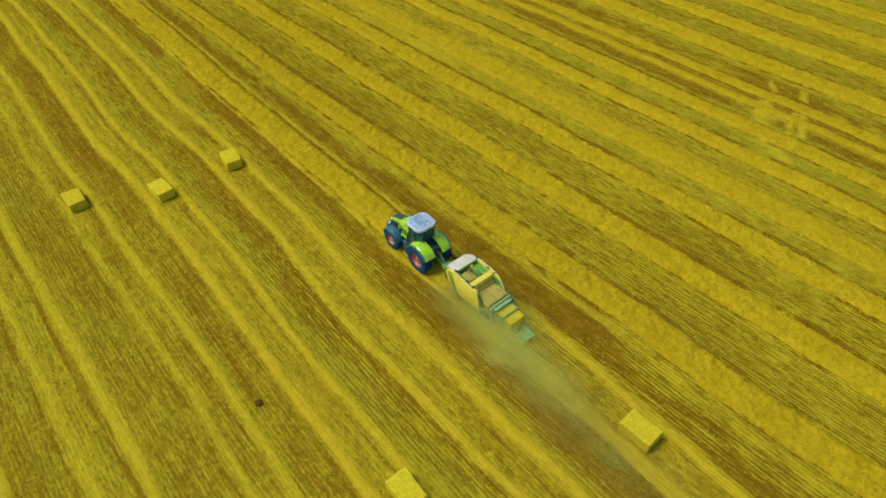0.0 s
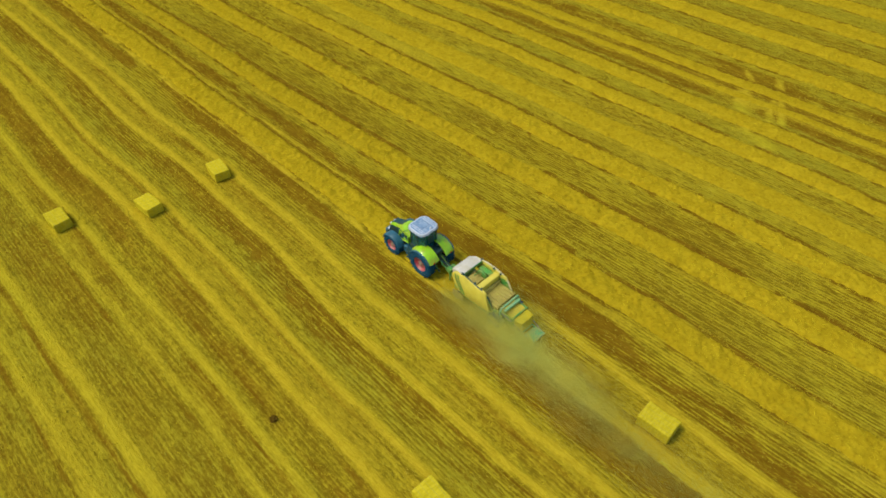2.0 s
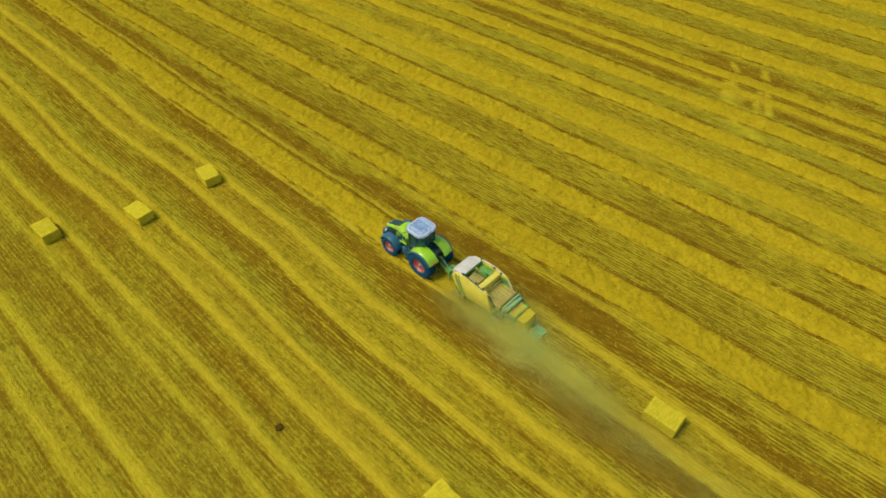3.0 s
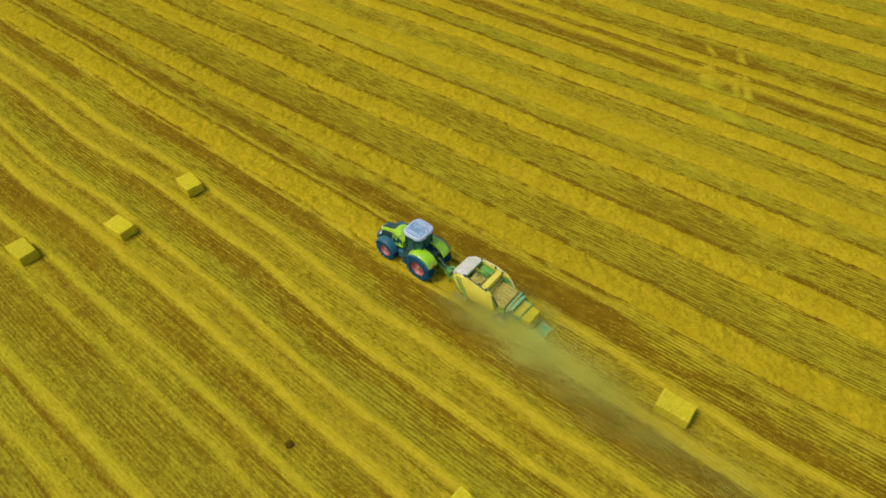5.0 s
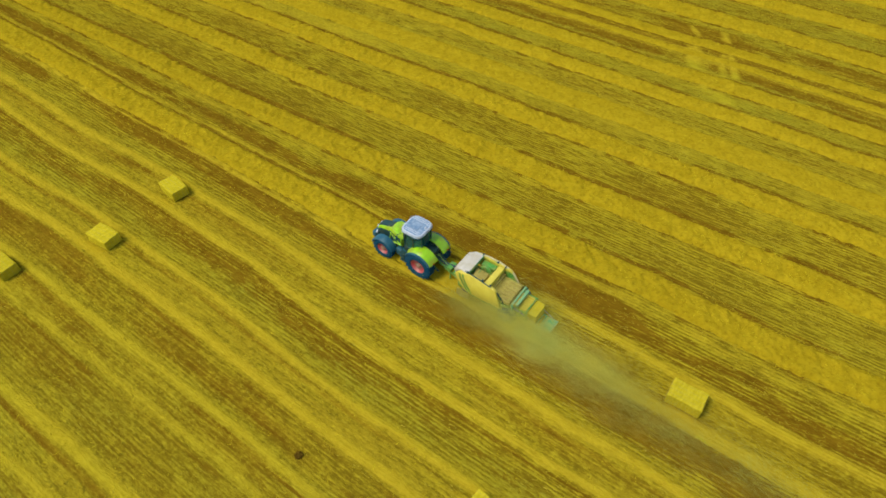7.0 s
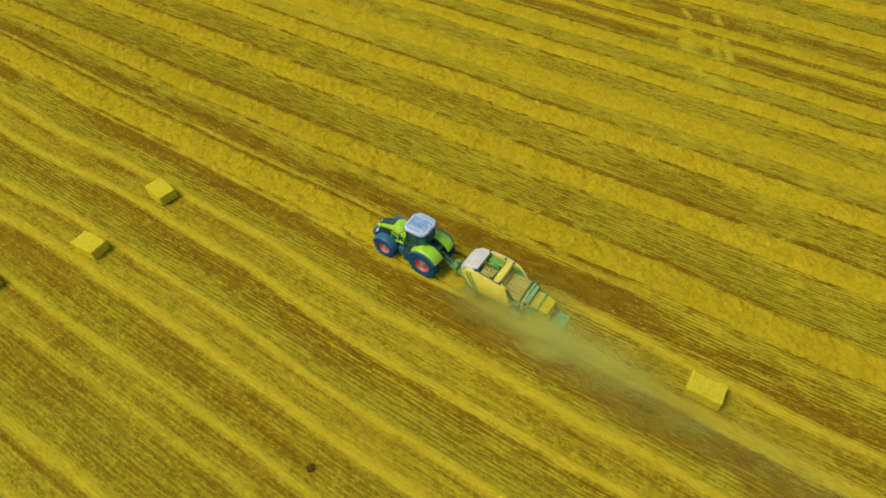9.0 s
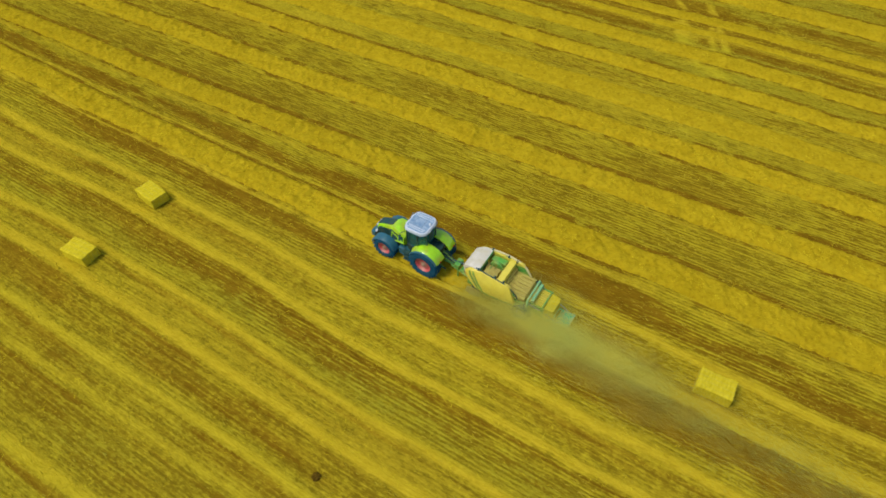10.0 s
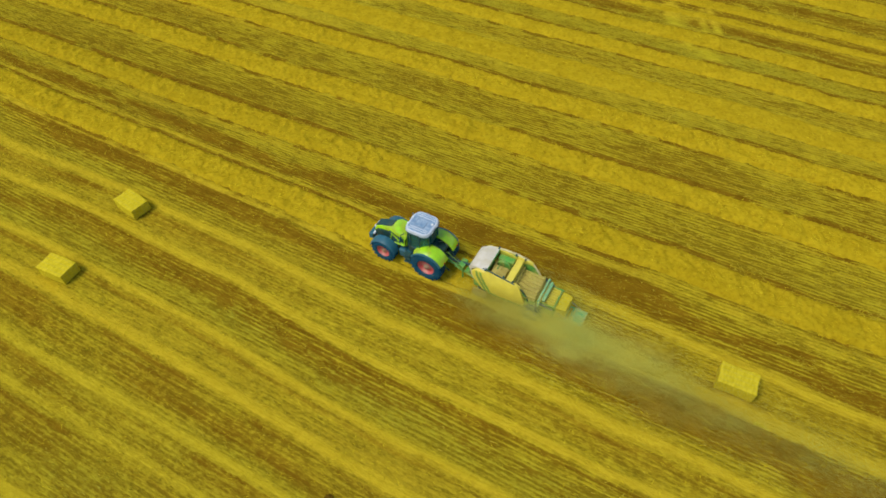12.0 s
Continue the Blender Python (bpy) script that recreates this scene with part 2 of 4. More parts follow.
def array_mesh(name, verts, faces, material, smooth=False):
    """A mesh from numpy arrays: verts (n, 3), faces (m, 3) or (m, 4)."""
    me = bpy.data.meshes.new(name)
    k = faces.shape[1]
    me.vertices.add(len(verts))
    me.vertices.foreach_set("co", np.ascontiguousarray(verts, np.float32).ravel())
    me.loops.add(faces.size)
    me.loops.foreach_set("vertex_index", np.ascontiguousarray(faces, np.int32).ravel())
    me.polygons.add(len(faces))
    me.polygons.foreach_set("loop_start", np.arange(0, faces.size, k, dtype=np.int32))
    if smooth:
        me.polygons.foreach_set("use_smooth", np.ones(len(faces), bool))
    me.update()
    me.materials.append(material)
    return new(name, me)


def grid_faces(nu, nv):
    i = np.arange(nu * nv).reshape(nu, nv)
    return np.stack([i[:-1, :-1], i[1:, :-1], i[1:, 1:], i[:-1, 1:]], -1).reshape(-1, 4)


def lattice(x, y, seed=0):
    """Smooth value noise in 0..1 at the points x, y."""
    ix, iy = np.floor(x).astype(np.int64), np.floor(y).astype(np.int64)
    fx, fy = x - ix, y - iy
    fx, fy = fx * fx * (3 - 2 * fx), fy * fy * (3 - 2 * fy)

    def h(a, b):
        v = (a * 374761393 + b * 668265263 + seed * 1442695041) & 0xFFFFFFFF
        v = ((v ^ (v >> 13)) * 1274126177) & 0xFFFFFFFF
        return ((v ^ (v >> 16)) & 0xFFFF) / 65535.0

    return (h(ix, iy) * (1 - fx) + h(ix + 1, iy) * fx) * (1 - fy) + (h(ix, iy + 1) * (1 - fx) + h(ix + 1, iy + 1) * fx) * fy


def layers(x, y, seed=0, octaves=4, gain=0.55):
    s, a, tot = 0.0, 1.0, 0.0
    for o in range(octaves):
        s = s + a * lattice(x * 2 ** o + 17.3 * o, y * 2 ** o - 9.1 * o, seed + o)
        tot += a
        a *= gain
    return s / tot


def box(bm, x0, x1, y0, y1, z0, z1, bevel=0.03, top=None):
    """A bevelled block; top=(sx, sy) narrows its upper face about the middle."""
    cx, cy = (x0 + x1) / 2, (y0 + y1) / 2
    sx, sy = top or (1, 1)
    vs = []
    for z, ax, ay in ((z0, 1, 1), (z1, sx, sy)):
        for x, y in ((x0, y0), (x1, y0), (x1, y1), (x0, y1)):
            vs.append(bm.verts.new((cx + (x - cx) * ax, cy + (y - cy) * ay, z)))
    fs = [bm.faces.new([vs[i] for i in q]) for q in ((3, 2, 1, 0), (4, 5, 6, 7), (0, 1, 5, 4), (1, 2, 6, 5), (2, 3, 7, 6), (3, 0, 4, 7))]
    if bevel:
        es = list({e for f in fs for e in f.edges})
        bmesh.ops.bevel(bm, geom=es, offset=bevel, segments=2, affect="EDGES", profile=0.6)
    return bm


def prism(bm, outline, x0, x1, bevel=0.02):
    """A side outline in (y, z) drawn out from x0 to x1."""
    a = [bm.verts.new((x0, y, z)) for y, z in outline]
    b = [bm.verts.new((x1, y, z)) for y, z in outline]
    k = len(outline)
    fs = [bm.faces.new(a), bm.faces.new(b[::-1])] + [bm.faces.new((a[i], b[i], b[(i + 1) % k], a[(i + 1) % k])) for i in range(k)]
    if bevel:
        bmesh.ops.bevel(bm, geom=list({e for f in fs for e in f.edges}), offset=bevel, segments=2, affect="EDGES", profile=0.6)
    return bm


def tube(bm, points, radius, sides=8):
    """A round bar through the points."""
    pts = [Vector(p) for p in points]
    rings = []
    for i, p in enumerate(pts):
        d = (pts[min(i + 1, len(pts) - 1)] - pts[max(i - 1, 0)]).normalized()
        u = d.orthogonal().normalized() if i == 0 else (rings[-1][1] - d * rings[-1][1].dot(d)).normalized()
        w = d.cross(u)
        rings.append(([bm.verts.new(p + (u * math.cos(a) + w * math.sin(a)) * radius) for a in [2 * math.pi * k / sides for k in range(sides)]], u))
    for (r, _), (s, _) in zip(rings, rings[1:]):
        for k in range(sides):
            bm.faces.new((r[k], r[(k + 1) % sides], s[(k + 1) % sides], s[k]))
    bm.faces.new(rings[0][0][::-1])
    bm.faces.new(rings[-1][0])
    return bm


def lathe_x(bm, profile, sides=40, mouth=False):
    """Turns an open profile of (x, radius) about the x axis, closing its ends; mouth leaves the first end open."""
    rings = [[bm.verts.new((x, r * math.cos(2 * math.pi * k / sides), r * math.sin(2 * math.pi * k / sides))) for k in range(sides)] for x, r in profile]
    for r, s in zip(rings, rings[1:]):
        for k in range(sides):
            bm.faces.new((r[k], r[(k + 1) % sides], s[(k + 1) % sides], s[k]))
    if not mouth:
        bm.faces.new(rings[0])
    bm.faces.new(rings[-1][::-1])
    return bm


def arch(bm, x0, x1, radius, thick, a0, a1, steps=14, flare=0.0):
    """A curved mudguard about the x axis between the angles a0 and a1 (0 is ahead, 90 is up)."""
    rows = []
    for i in range(steps + 1):
        a = radians(a0 + (a1 - a0) * i / steps)
        c, s = math.cos(a), math.sin(a)
        rows.append([bm.verts.new((x, r * c, r * s)) for x, r in ((x0, radius - flare), (x0, radius - flare + thick), (x0 * 0.75 + x1 * 0.25, radius + thick), (x1, radius + thick), (x1, radius))])
    for r, s in zip(rows, rows[1:]):
        for k in range(5):
            bm.faces.new((r[k], r[(k + 1) % 5], s[(k + 1) % 5], s[k]))
    bm.faces.new(rows[0][::-1])
    bm.faces.new(rows[-1])
    return bm


def thing(name, m, label, category, group="", kind=""):
    e = new(name)
    e.empty_display_size = 0.2
    e.matrix_world = m
    return tagged(e, label, category, group, kind)


def rounded_plate(bm, half, y0, y1, corner, levels):
    """A plate with round corners; levels: (height, inset) from below upwards."""
    cy, hy = (y0 + y1) / 2, (y1 - y0) / 2
    rings = []
    for z, inset in levels:
        ring = []
        for q in range(4):
            sx, sy = ((1, 1), (-1, 1), (-1, -1), (1, -1))[q]
            for k in range(6):
                a = radians(90 * q + 18 * k)
                r = corner
                ring.append(bm.verts.new((sx * (half - inset - r) + r * math.cos(a), cy + sy * (hy - inset - r) + r * math.sin(a), z)))
        rings.append(ring)
    n = len(rings[0])
    for r, s in zip(rings, rings[1:]):
        for k in range(n):
            bm.faces.new((r[k], r[(k + 1) % n], s[(k + 1) % n], s[k]))
    bm.faces.new(rings[0][::-1])
    bm.faces.new(rings[-1])
    return bm


# ---- the field ----
# straw lines left along the picked-up windrows: middle, half width, amount
LINES = [(-14.9, 0.40, 0.75), (-12.9, 0.40, 0.75), (-9.6, 0.42, 0.85), (-7.5, 0.40, 0.8), (-4.3, 0.34, 0.9), (-2.2, 0.34, 1.1), (1.5, 0.34, 0.7), (3.25, 0.29, 1.0),
         (6.15, 0.36, 1.2), (8.25, 0.30, 1.05), (11.45, 0.31, 1.15), (13.7, 0.40, 1.0), (15.0, 0.18, 0.4)]
PAIRS = [(-14.9, -12.9), (-9.6, -7.5), (-4.3, -2.2), (1.5, 3.25), (6.15, 8.25), (11.45, 13.7)]
# windrows still lying: from, to, height
WINDROWS = [(17.0, 19.15, 0.33), (23.0, 25.15, 0.34), (28.75, 30.8, 0.34), (34.3, 36.3, 0.33), (38.2, 40.7, 0.17),
            (43.0, 44.7, 0.30), (46.8, 48.6, 0.29), (50.9, 51.8, 0.14), (52.7, 54.1, 0.24), (57.3, 59.8, 0.33),
            (63.0, 65.4, 0.35), (69.0, 71.6, 0.35), (75.0, 77.6, 0.35), (81.0, 83.6, 0.35)]
# curves of an old turning place: points, half width, amount
TURNING = [([(52.5, 35.8), (50.2, 35.1), (48.0, 34.0), (46.5, 32.4), (45.5, 30.3)], 0.95, 0.95), ([(52.3, 33.1), (50.1, 32.5), (48.3, 31.5)], 0.42, 0.95),
           ([(56.1, 34.4), (52.8, 32.7), (49.0, 30.9)], 0.48, 0.95), ([(52.5, 35.8), (53.4, 34.3)], 0.7, 0.9), ([(55.7, 37.3), (54.3, 36.1)], 0.4, 0.7)]
PICKED = 36.6  # the baler's pick-up: the windrow ends there
BARE = [(15.3, 16.65, 1.25), (14.5, 15.3, 0.4), (19.9, 21.5, 1.1), (25.6, 27.0, 0.35), (27.0, 28.4, 0.3), (3.9, 5.5, 0.68), (1.6, 2.9, 0.45), (-1.6, 0.9, 0.42), (-7.0, -4.9, 0.35), (9.4, 10.9, 0.6), (12.0, 13.1, 0.4), (31.2, 34.0, 0.38), (41.0, 42.4, 0.4), (49.4, 50.7, 1.2), (51.9, 52.6, 1.1), (54.4, 56.4, 0.9), (60.2, 62.4, 0.5), (66.0, 68.0, 0.4)]
GREEN = [(8.6, 10.2, 0.9), (14.2, 15.3, 0.5), (0.9, 3.9, 0.35), (-1.9, 0.9, 0.6), (-4.9, -1.9, 0.55), (-8, -4.9, 0.8), (-20, -8, 0.8), (25.2, 26.8, 0.25), (36.6, 38.4, 0.35), (40.3, 42.8, 0.35), (44.9, 46.6, 0.7), (48.8, 50.0, 0.8), (55.5, 57.0, 0.5), (60.0, 62.8, 0.8), (65.6, 68.8, 0.9), (72, 74.8, 0.9), (78, 80.8, 0.9)]


def skew(x, y):
    """The strips beyond the baled ground run a little aslant of it."""
    return 0.026 * (y - 30) * np.clip((x - 19.5) / 3.5, 0, 1) * (1 - 0.5 * np.clip((x - 38) / 12, 0, 1))


def swing(x, y):
    """How far the strips wander sideways."""
    return skew(x, y) + (0.5 + 0.7 * band(x, -30, 15, 3)) * (lattice(y / 10.0, x / 11.0, 5) - 0.5) + 0.18 * (lattice(y / 3.1, x / 5.0, 8) - 0.5)


def band(x, lo, hi, soft=0.35):
    return np.clip((x - lo) / soft + 0.5, 0, 1) * np.clip((hi - x) / soft + 0.5, 0, 1)


def strips(x, y):
    """The amounts of straw, green, and bare soil with painted edge shade at the points x, y."""
    u = x + swing(x, y)
    straw = 0.10 + 0.16 * band(x, 36, 4000, 1.0) + 0.16 * band(x, -30, 16.5, 1.0) * (0.5 + layers(x / 1.2, y / 5.0, 59, 3))
    for mid, half, amount in LINES:
        rag = 0.75 + 0.5 * layers(x / 0.6, y / 2.2, int(mid * 10) + 400, 3)
        straw = np.maximum(straw, amount * np.exp(-((u - mid) / (half * rag)) ** 2))
    for lo, hi in PAIRS:
        straw = np.maximum(straw, 0.36 * band(u, lo, hi) * (0.1 + 1.8 * layers(x / 0.35, y / 4.0, 61, 3, 0.7)))
    behind = np.clip((PICKED - 3.0 - y) / 3.0, 0, 1)
    for mid, half in ((17.1, 0.52), (19.45, 0.42)):
        straw = np.maximum(straw, 0.95 * behind * np.exp(-((u - mid) / half) ** 2))
    straw = np.maximum(straw, 0.30 * behind * band(u, 17.1, 19.4) * (0.4 + 1.2 * layers(x / 0.4, y / 2.0, 73, 3)))
    straw = np.maximum(straw, np.clip(2.3 * layers(x / 0.6, y / 1.3, 77, 4, 0.8) - 0.55, 0.05, 1.1) * np.maximum(band(u, 38.2, 40.6, 1.0), 0.55 * band(u, 36.5, 43.0, 1.0)))
    for lo, hi, h in WINDROWS[1:]:
        straw = np.maximum(straw, 0.30 * band(u, lo - 0.35, hi + 0.0, 0.5) * (0.4 + 1.2 * layers(x / 0.7, y / 1.6, 67, 3)))
        straw = np.maximum(straw, 0.50 * band(u, lo - (1.0 if lo < 24 else 0.55), lo + 0.1, 0.4) * (0.3 + 1.2 * layers(x / 0.4, y / 2.0, 71, 3)))
    # flattened straw beside the windrow that is being picked up
    straw = np.maximum(straw, 0.95 * band(u, 16.6, 17.1, 0.25) * (0.5 + layers(x / 0.4, y / 1.5, 63, 3)))
    straw = np.maximum(straw, 0.62 * band(u, 19.3, 19.9, 0.35) * (0.4 + layers(x / 0.4, y / 3.0, 65, 3)))
    straw = np.maximum(straw, 0.34 * band(u, 11.5, 13.7, 0.5) * (0.4 + 1.1 * layers(x / 0.7, y / 1.6, 69, 3)))
    # an old turning place, where straw was dragged across the strips in curves
    for way, wide, amount in TURNING:
        for (x0, y0), (x1, y1) in zip(way, way[1:]):
            dx, dy = x1 - x0, y1 - y0
            along = np.clip(((x - x0) * dx + (y - y0) * dy) / (dx * dx + dy * dy), 0, 1)
            off = np.hypot(x - x0 - along * dx, y - y0 - along * dy)
            straw = np.maximum(straw, amount * (0.55 + 0.9 * layers(x / 0.8, y / 0.8, 97, 3)) * np.exp(-(off / wide) ** 2))
    # a place where straw was spilled between the rows
    straw = np.maximum(straw, (0.25 + 0.8 * layers(x / 1.6, y / 4.0, 83, 4, 0.6)) * band(u, 33.4, 38.4, 1.4) * band(y + 1.5 * x, 112, 130, 6.0))
    bare_or_shade, green = 0 * x, 0 * x
    for lo, hi, amount in BARE:
        bare_or_shade = np.maximum(bare_or_shade, amount * band(u, lo, hi, 0.7))
    # wheel tracks worn to the soil where the machines have passed
    passed = np.clip((42.6 - y) / 2.5, 0, 1) * (0.85 + 0.15 * np.clip((y - 26) / 8, 0, 1))
    bare_or_shade = np.maximum(bare_or_shade, passed * np.maximum(1.1 * band(u, 14.5, 16.5, 0.5), 1.15 * band(u, 19.95, 22.0, 0.6)))
    straw = straw * (1 - 0.75 * passed * np.maximum(band(u, 15.0, 16.4, 0.4), band(u, 20.0, 21.9, 0.4)))
    bare_or_shade = np.maximum(bare_or_shade, 0.35 * behind * band(u, 16.2, 21.5, 0.8))
    # soil strip left of each straw line, with the shade there painted in
    for mid, half, amount in LINES:
        bare_or_shade = np.maximum(bare_or_shade, 0.9 * amount * band(u, mid - 2.3 * half, mid - 1.3 * half, 0.2))
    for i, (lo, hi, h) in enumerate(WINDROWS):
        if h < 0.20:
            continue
        # far edge: the windrow's shadow and gap, painted in soil colour
        shade_gap = (np.clip((y - PICKED) / 1.0, 0, 1) if i == 0 else 1.0) * band(u, hi - 0.05, hi + (0.24 if i == 0 else 0.42), 0.15) * np.clip((2.4 if i == 0 else 4.0) * layers(x / 3.0, y / 1.6, 37 + i, 4) - (0.1 if i == 0 else 0.9), 0, 1)
        # near edge: spots of soil with the shade between tufts painted in
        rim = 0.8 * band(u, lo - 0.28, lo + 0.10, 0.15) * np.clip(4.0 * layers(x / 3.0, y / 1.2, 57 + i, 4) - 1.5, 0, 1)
        shade_gap = np.maximum(shade_gap, rim * (1.0 if i else np.clip((y - PICKED) / 1.0, 0, 1)))
        bare_or_shade = np.maximum(bare_or_shade, 1.2 * shade_gap)
        straw = straw * (1 - 0.9 * np.clip(shade_gap, 0, 1))
    split = np.clip((y - PICKED) / 1.0, 0, 1) * band(u, 16.98, 17.14, 0.1) * np.clip(5 * layers(x / 3.0, y / 1.4, 45, 3) - 2.75, 0, 1)
    bare_or_shade = np.maximum(bare_or_shade, 1.3 * split)
    straw = straw * (1 - 0.9 * split)
    bare_or_shade = bare_or_shade * np.clip(2.6 * layers(x / 1.4, y / 6.0, 31, 4) - 0.30, 0.25, 1.3)
    for lo, hi, amount in GREEN:
        green = np.maximum(green, amount * band(u, lo, hi, 0.8))
    green = np.clip(green * (0.3 + 1.4 * layers(x / 3.0, y / 9.0, 41, 3)), 0, 1)
    return straw, green, np.clip(bare_or_shade, 0, 1)


def drill(x):
    """How plainly the drilled rows still show, trampled out where the baler has been."""
    return np.clip(0.34 + 0.4 * band(x, 8.6, 11.2, 0.8) + 0.6 * band(x, 14.2, 16.6, 0.8) + band(x, 19.0, 4000, 1.0), 0, 1)


def relief(x, y):
    """The lie of the soil with the low ridges of left straw."""
    straw, green, bare_or_shade = strips(x, y)
    near = band(x, -20, 95, 4) * band(y, 2, 120, 4)
    return near * (0.10 * (layers(x / 6, y / 14, 3, 3) - 0.5) + 0.05 * (layers(x / 0.5, y / 1.1, 13, 3) - 0.5) + 0.10 * np.clip(straw - 0.25, 0, 1) * (0.4 + layers(x / 0.35, y / 0.5, 23, 2)))


def in_sight(x, y):
    """The stretch of the field that lies round the machines, where stalks are single."""
    return (y > 36 - 0.95 * (x + 9)) & (y > 10.5 + 0.12 * (x - 20)) & (y < 112 - 0.88 * (x - 5)) & (x > -12 + 0.22 * (y - 41))


def build_ground():
    xs = np.concatenate([[-4000, -900, -250, -90, -40, -24], np.arange(-14, 14, 0.19), np.arange(14, 32, 0.09), np.arange(32, 92, 0.19), [98, 120, 200, 420, 1200, 4000]])
    ys = np.concatenate([[-4000, -900, -250, -80, -25, 0], np.arange(9, 112, 0.24), [118, 140, 220, 450, 1200, 4000]])
    gx, gy = np.meshgrid(xs, ys, indexing="ij")
    z = relief(gx, gy)
    ob = array_mesh("ground", np.stack([gx, gy, z], -1).reshape(-1, 3), grid_faces(len(xs), len(ys)), M_FIELD, True)
    for name, v in zip(("straw", "green", "bare_or_shade", "drill", "across"), (*strips(gx, gy), drill(gx), gx + skew(gx, gy))):
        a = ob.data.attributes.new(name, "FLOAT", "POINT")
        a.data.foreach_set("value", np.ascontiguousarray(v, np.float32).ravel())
    return tagged(ob, "harvested stubble field, brown soil and straw in long strips", "field", kind="structure")


def windrow_top(i, x, y):
    """The height of windrow i over the plain at x, y, below nought outside it."""
    lo, hi, h = WINDROWS[i]
    mid, half = (lo + hi) / 2 - swing(x, y), (hi - lo) / 2
    edge = half * (0.90 + 0.42 * (layers(x / 2.2, y / 0.55, 100 + i, 4, 0.75) - 0.42))
    u = np.abs(x - mid) / edge
    body = np.clip(1 - u ** 5.0, -1, 1)
    chev = lattice((y - 0.6 * np.abs(x - mid)) / 0.46, (x - mid) / 0.7, 140 + i)
    pile = layers(x / 0.8, y / 0.9, 180 + i, 4, 0.7)
    lump = 0.44 + 1.5 * np.abs(pile - 0.5) + 0.34 * layers(x / 0.5, y / 0.45, 220 + i, 3, 0.8) + 0.42 * (chev - 0.5)
    return np.where(body > 0, h * np.maximum(body, 0) ** 0.45 * lump, 0.4 * body * h) - 0.015


def build_windrow(i):
    lo, hi, h = WINDROWS[i]
    y0, y1 = (PICKED, 112) if i == 0 else (max(9, 8 + 0.1 * lo), min(112, 118 - 0.85 * (lo - 5)))
    step = 0.10 if lo < 36 else 0.15
    vs = np.arange(y0, y1, step)
    us = np.linspace(-0.80, 0.80, int((hi - lo) * 1.6 / step))
    v, u = np.meshgrid(vs, us, indexing="ij")
    x = (lo + hi) / 2 + u * (hi - lo)
    x = x - skew(x, v) + 0.06 * (lattice(v / 0.25, u * 14, 300 + i) - 0.5)
    z = windrow_top(i, x, v) + relief(x, v) * 0.7
    if i == 0:
        z = z - 0.5 * np.clip((PICKED + 0.6 - v) / 0.6, 0, 1)
    ob = array_mesh("windrow", np.stack([x, v, z], -1).reshape(-1, 3), grid_faces(len(vs), len(us)), M_WINDROW, False)
    words = "fluffy golden straw windrow lying in a long row on the stubble" if h > 0.20 else "thin flattened yellow straw row lying on the stubble"
    return tagged(ob, words, "straw windrow", "straw windrows", "stuff")


def spikes(name, base, tip, width, material):
    """One thin three-cornered blade for each row of base and tip."""
    way = tip - base
    side = np.cross(way, np.random.normal(size=base.shape))
    side *= (width / np.maximum(np.linalg.norm(side, axis=1), 1e-6))[:, None]
    v = np.stack([base - side, base + side, tip], 1).reshape(-1, 3)
    return array_mesh(name, v, np.arange(len(v)).reshape(-1, 3), material)


def build_stubble():
    rows = np.arange(-54, 382) * ROW
    ys = np.arange(10, 112, 0.13)
    x, y = [a.ravel() for a in np.meshgrid(rows, ys, indexing="ij")]
    x = x + np.random.normal(0, 1, x.shape) * (0.022 + 0.11 * (1 - drill(x)))
    x = x - skew(x, y)
    y = y + np.random.uniform(-0.07, 0.07, y.shape)
    keep = in_sight(x, y)
    x, y = x[keep], y[keep]
    straw, green, bare_or_shade = strips(x, y)
    keep = np.random.random(x.shape) < np.clip(0.9 - 0.7 * bare_or_shade - 0.9 * straw, 0.0, 1) * (0.45 + 0.55 * drill(x)) * np.clip(2.6 * layers(x / 0.6, y / 1.6, 91, 4) - 0.55, 0, 1)
    x, y = x[keep], y[keep]
    base = np.stack([x, y, relief(x, y) - 0.02], -1).repeat(2, 0)
    base[:, :2] += np.random.normal(0, 0.02, (len(base), 2))
    k = len(base)
    tip = base + np.stack([np.random.normal(0, 0.03, k), np.random.normal(0, 0.13, k), np.random.uniform(0.07, 0.18, k)], -1)
    ob = spikes("stubble", base, tip, np.random.uniform(0.016, 0.034, k), M_STUBBLE)
    return tagged(ob, "cut straw stubble stalks standing in drilled rows", "stubble", kind="stuff")


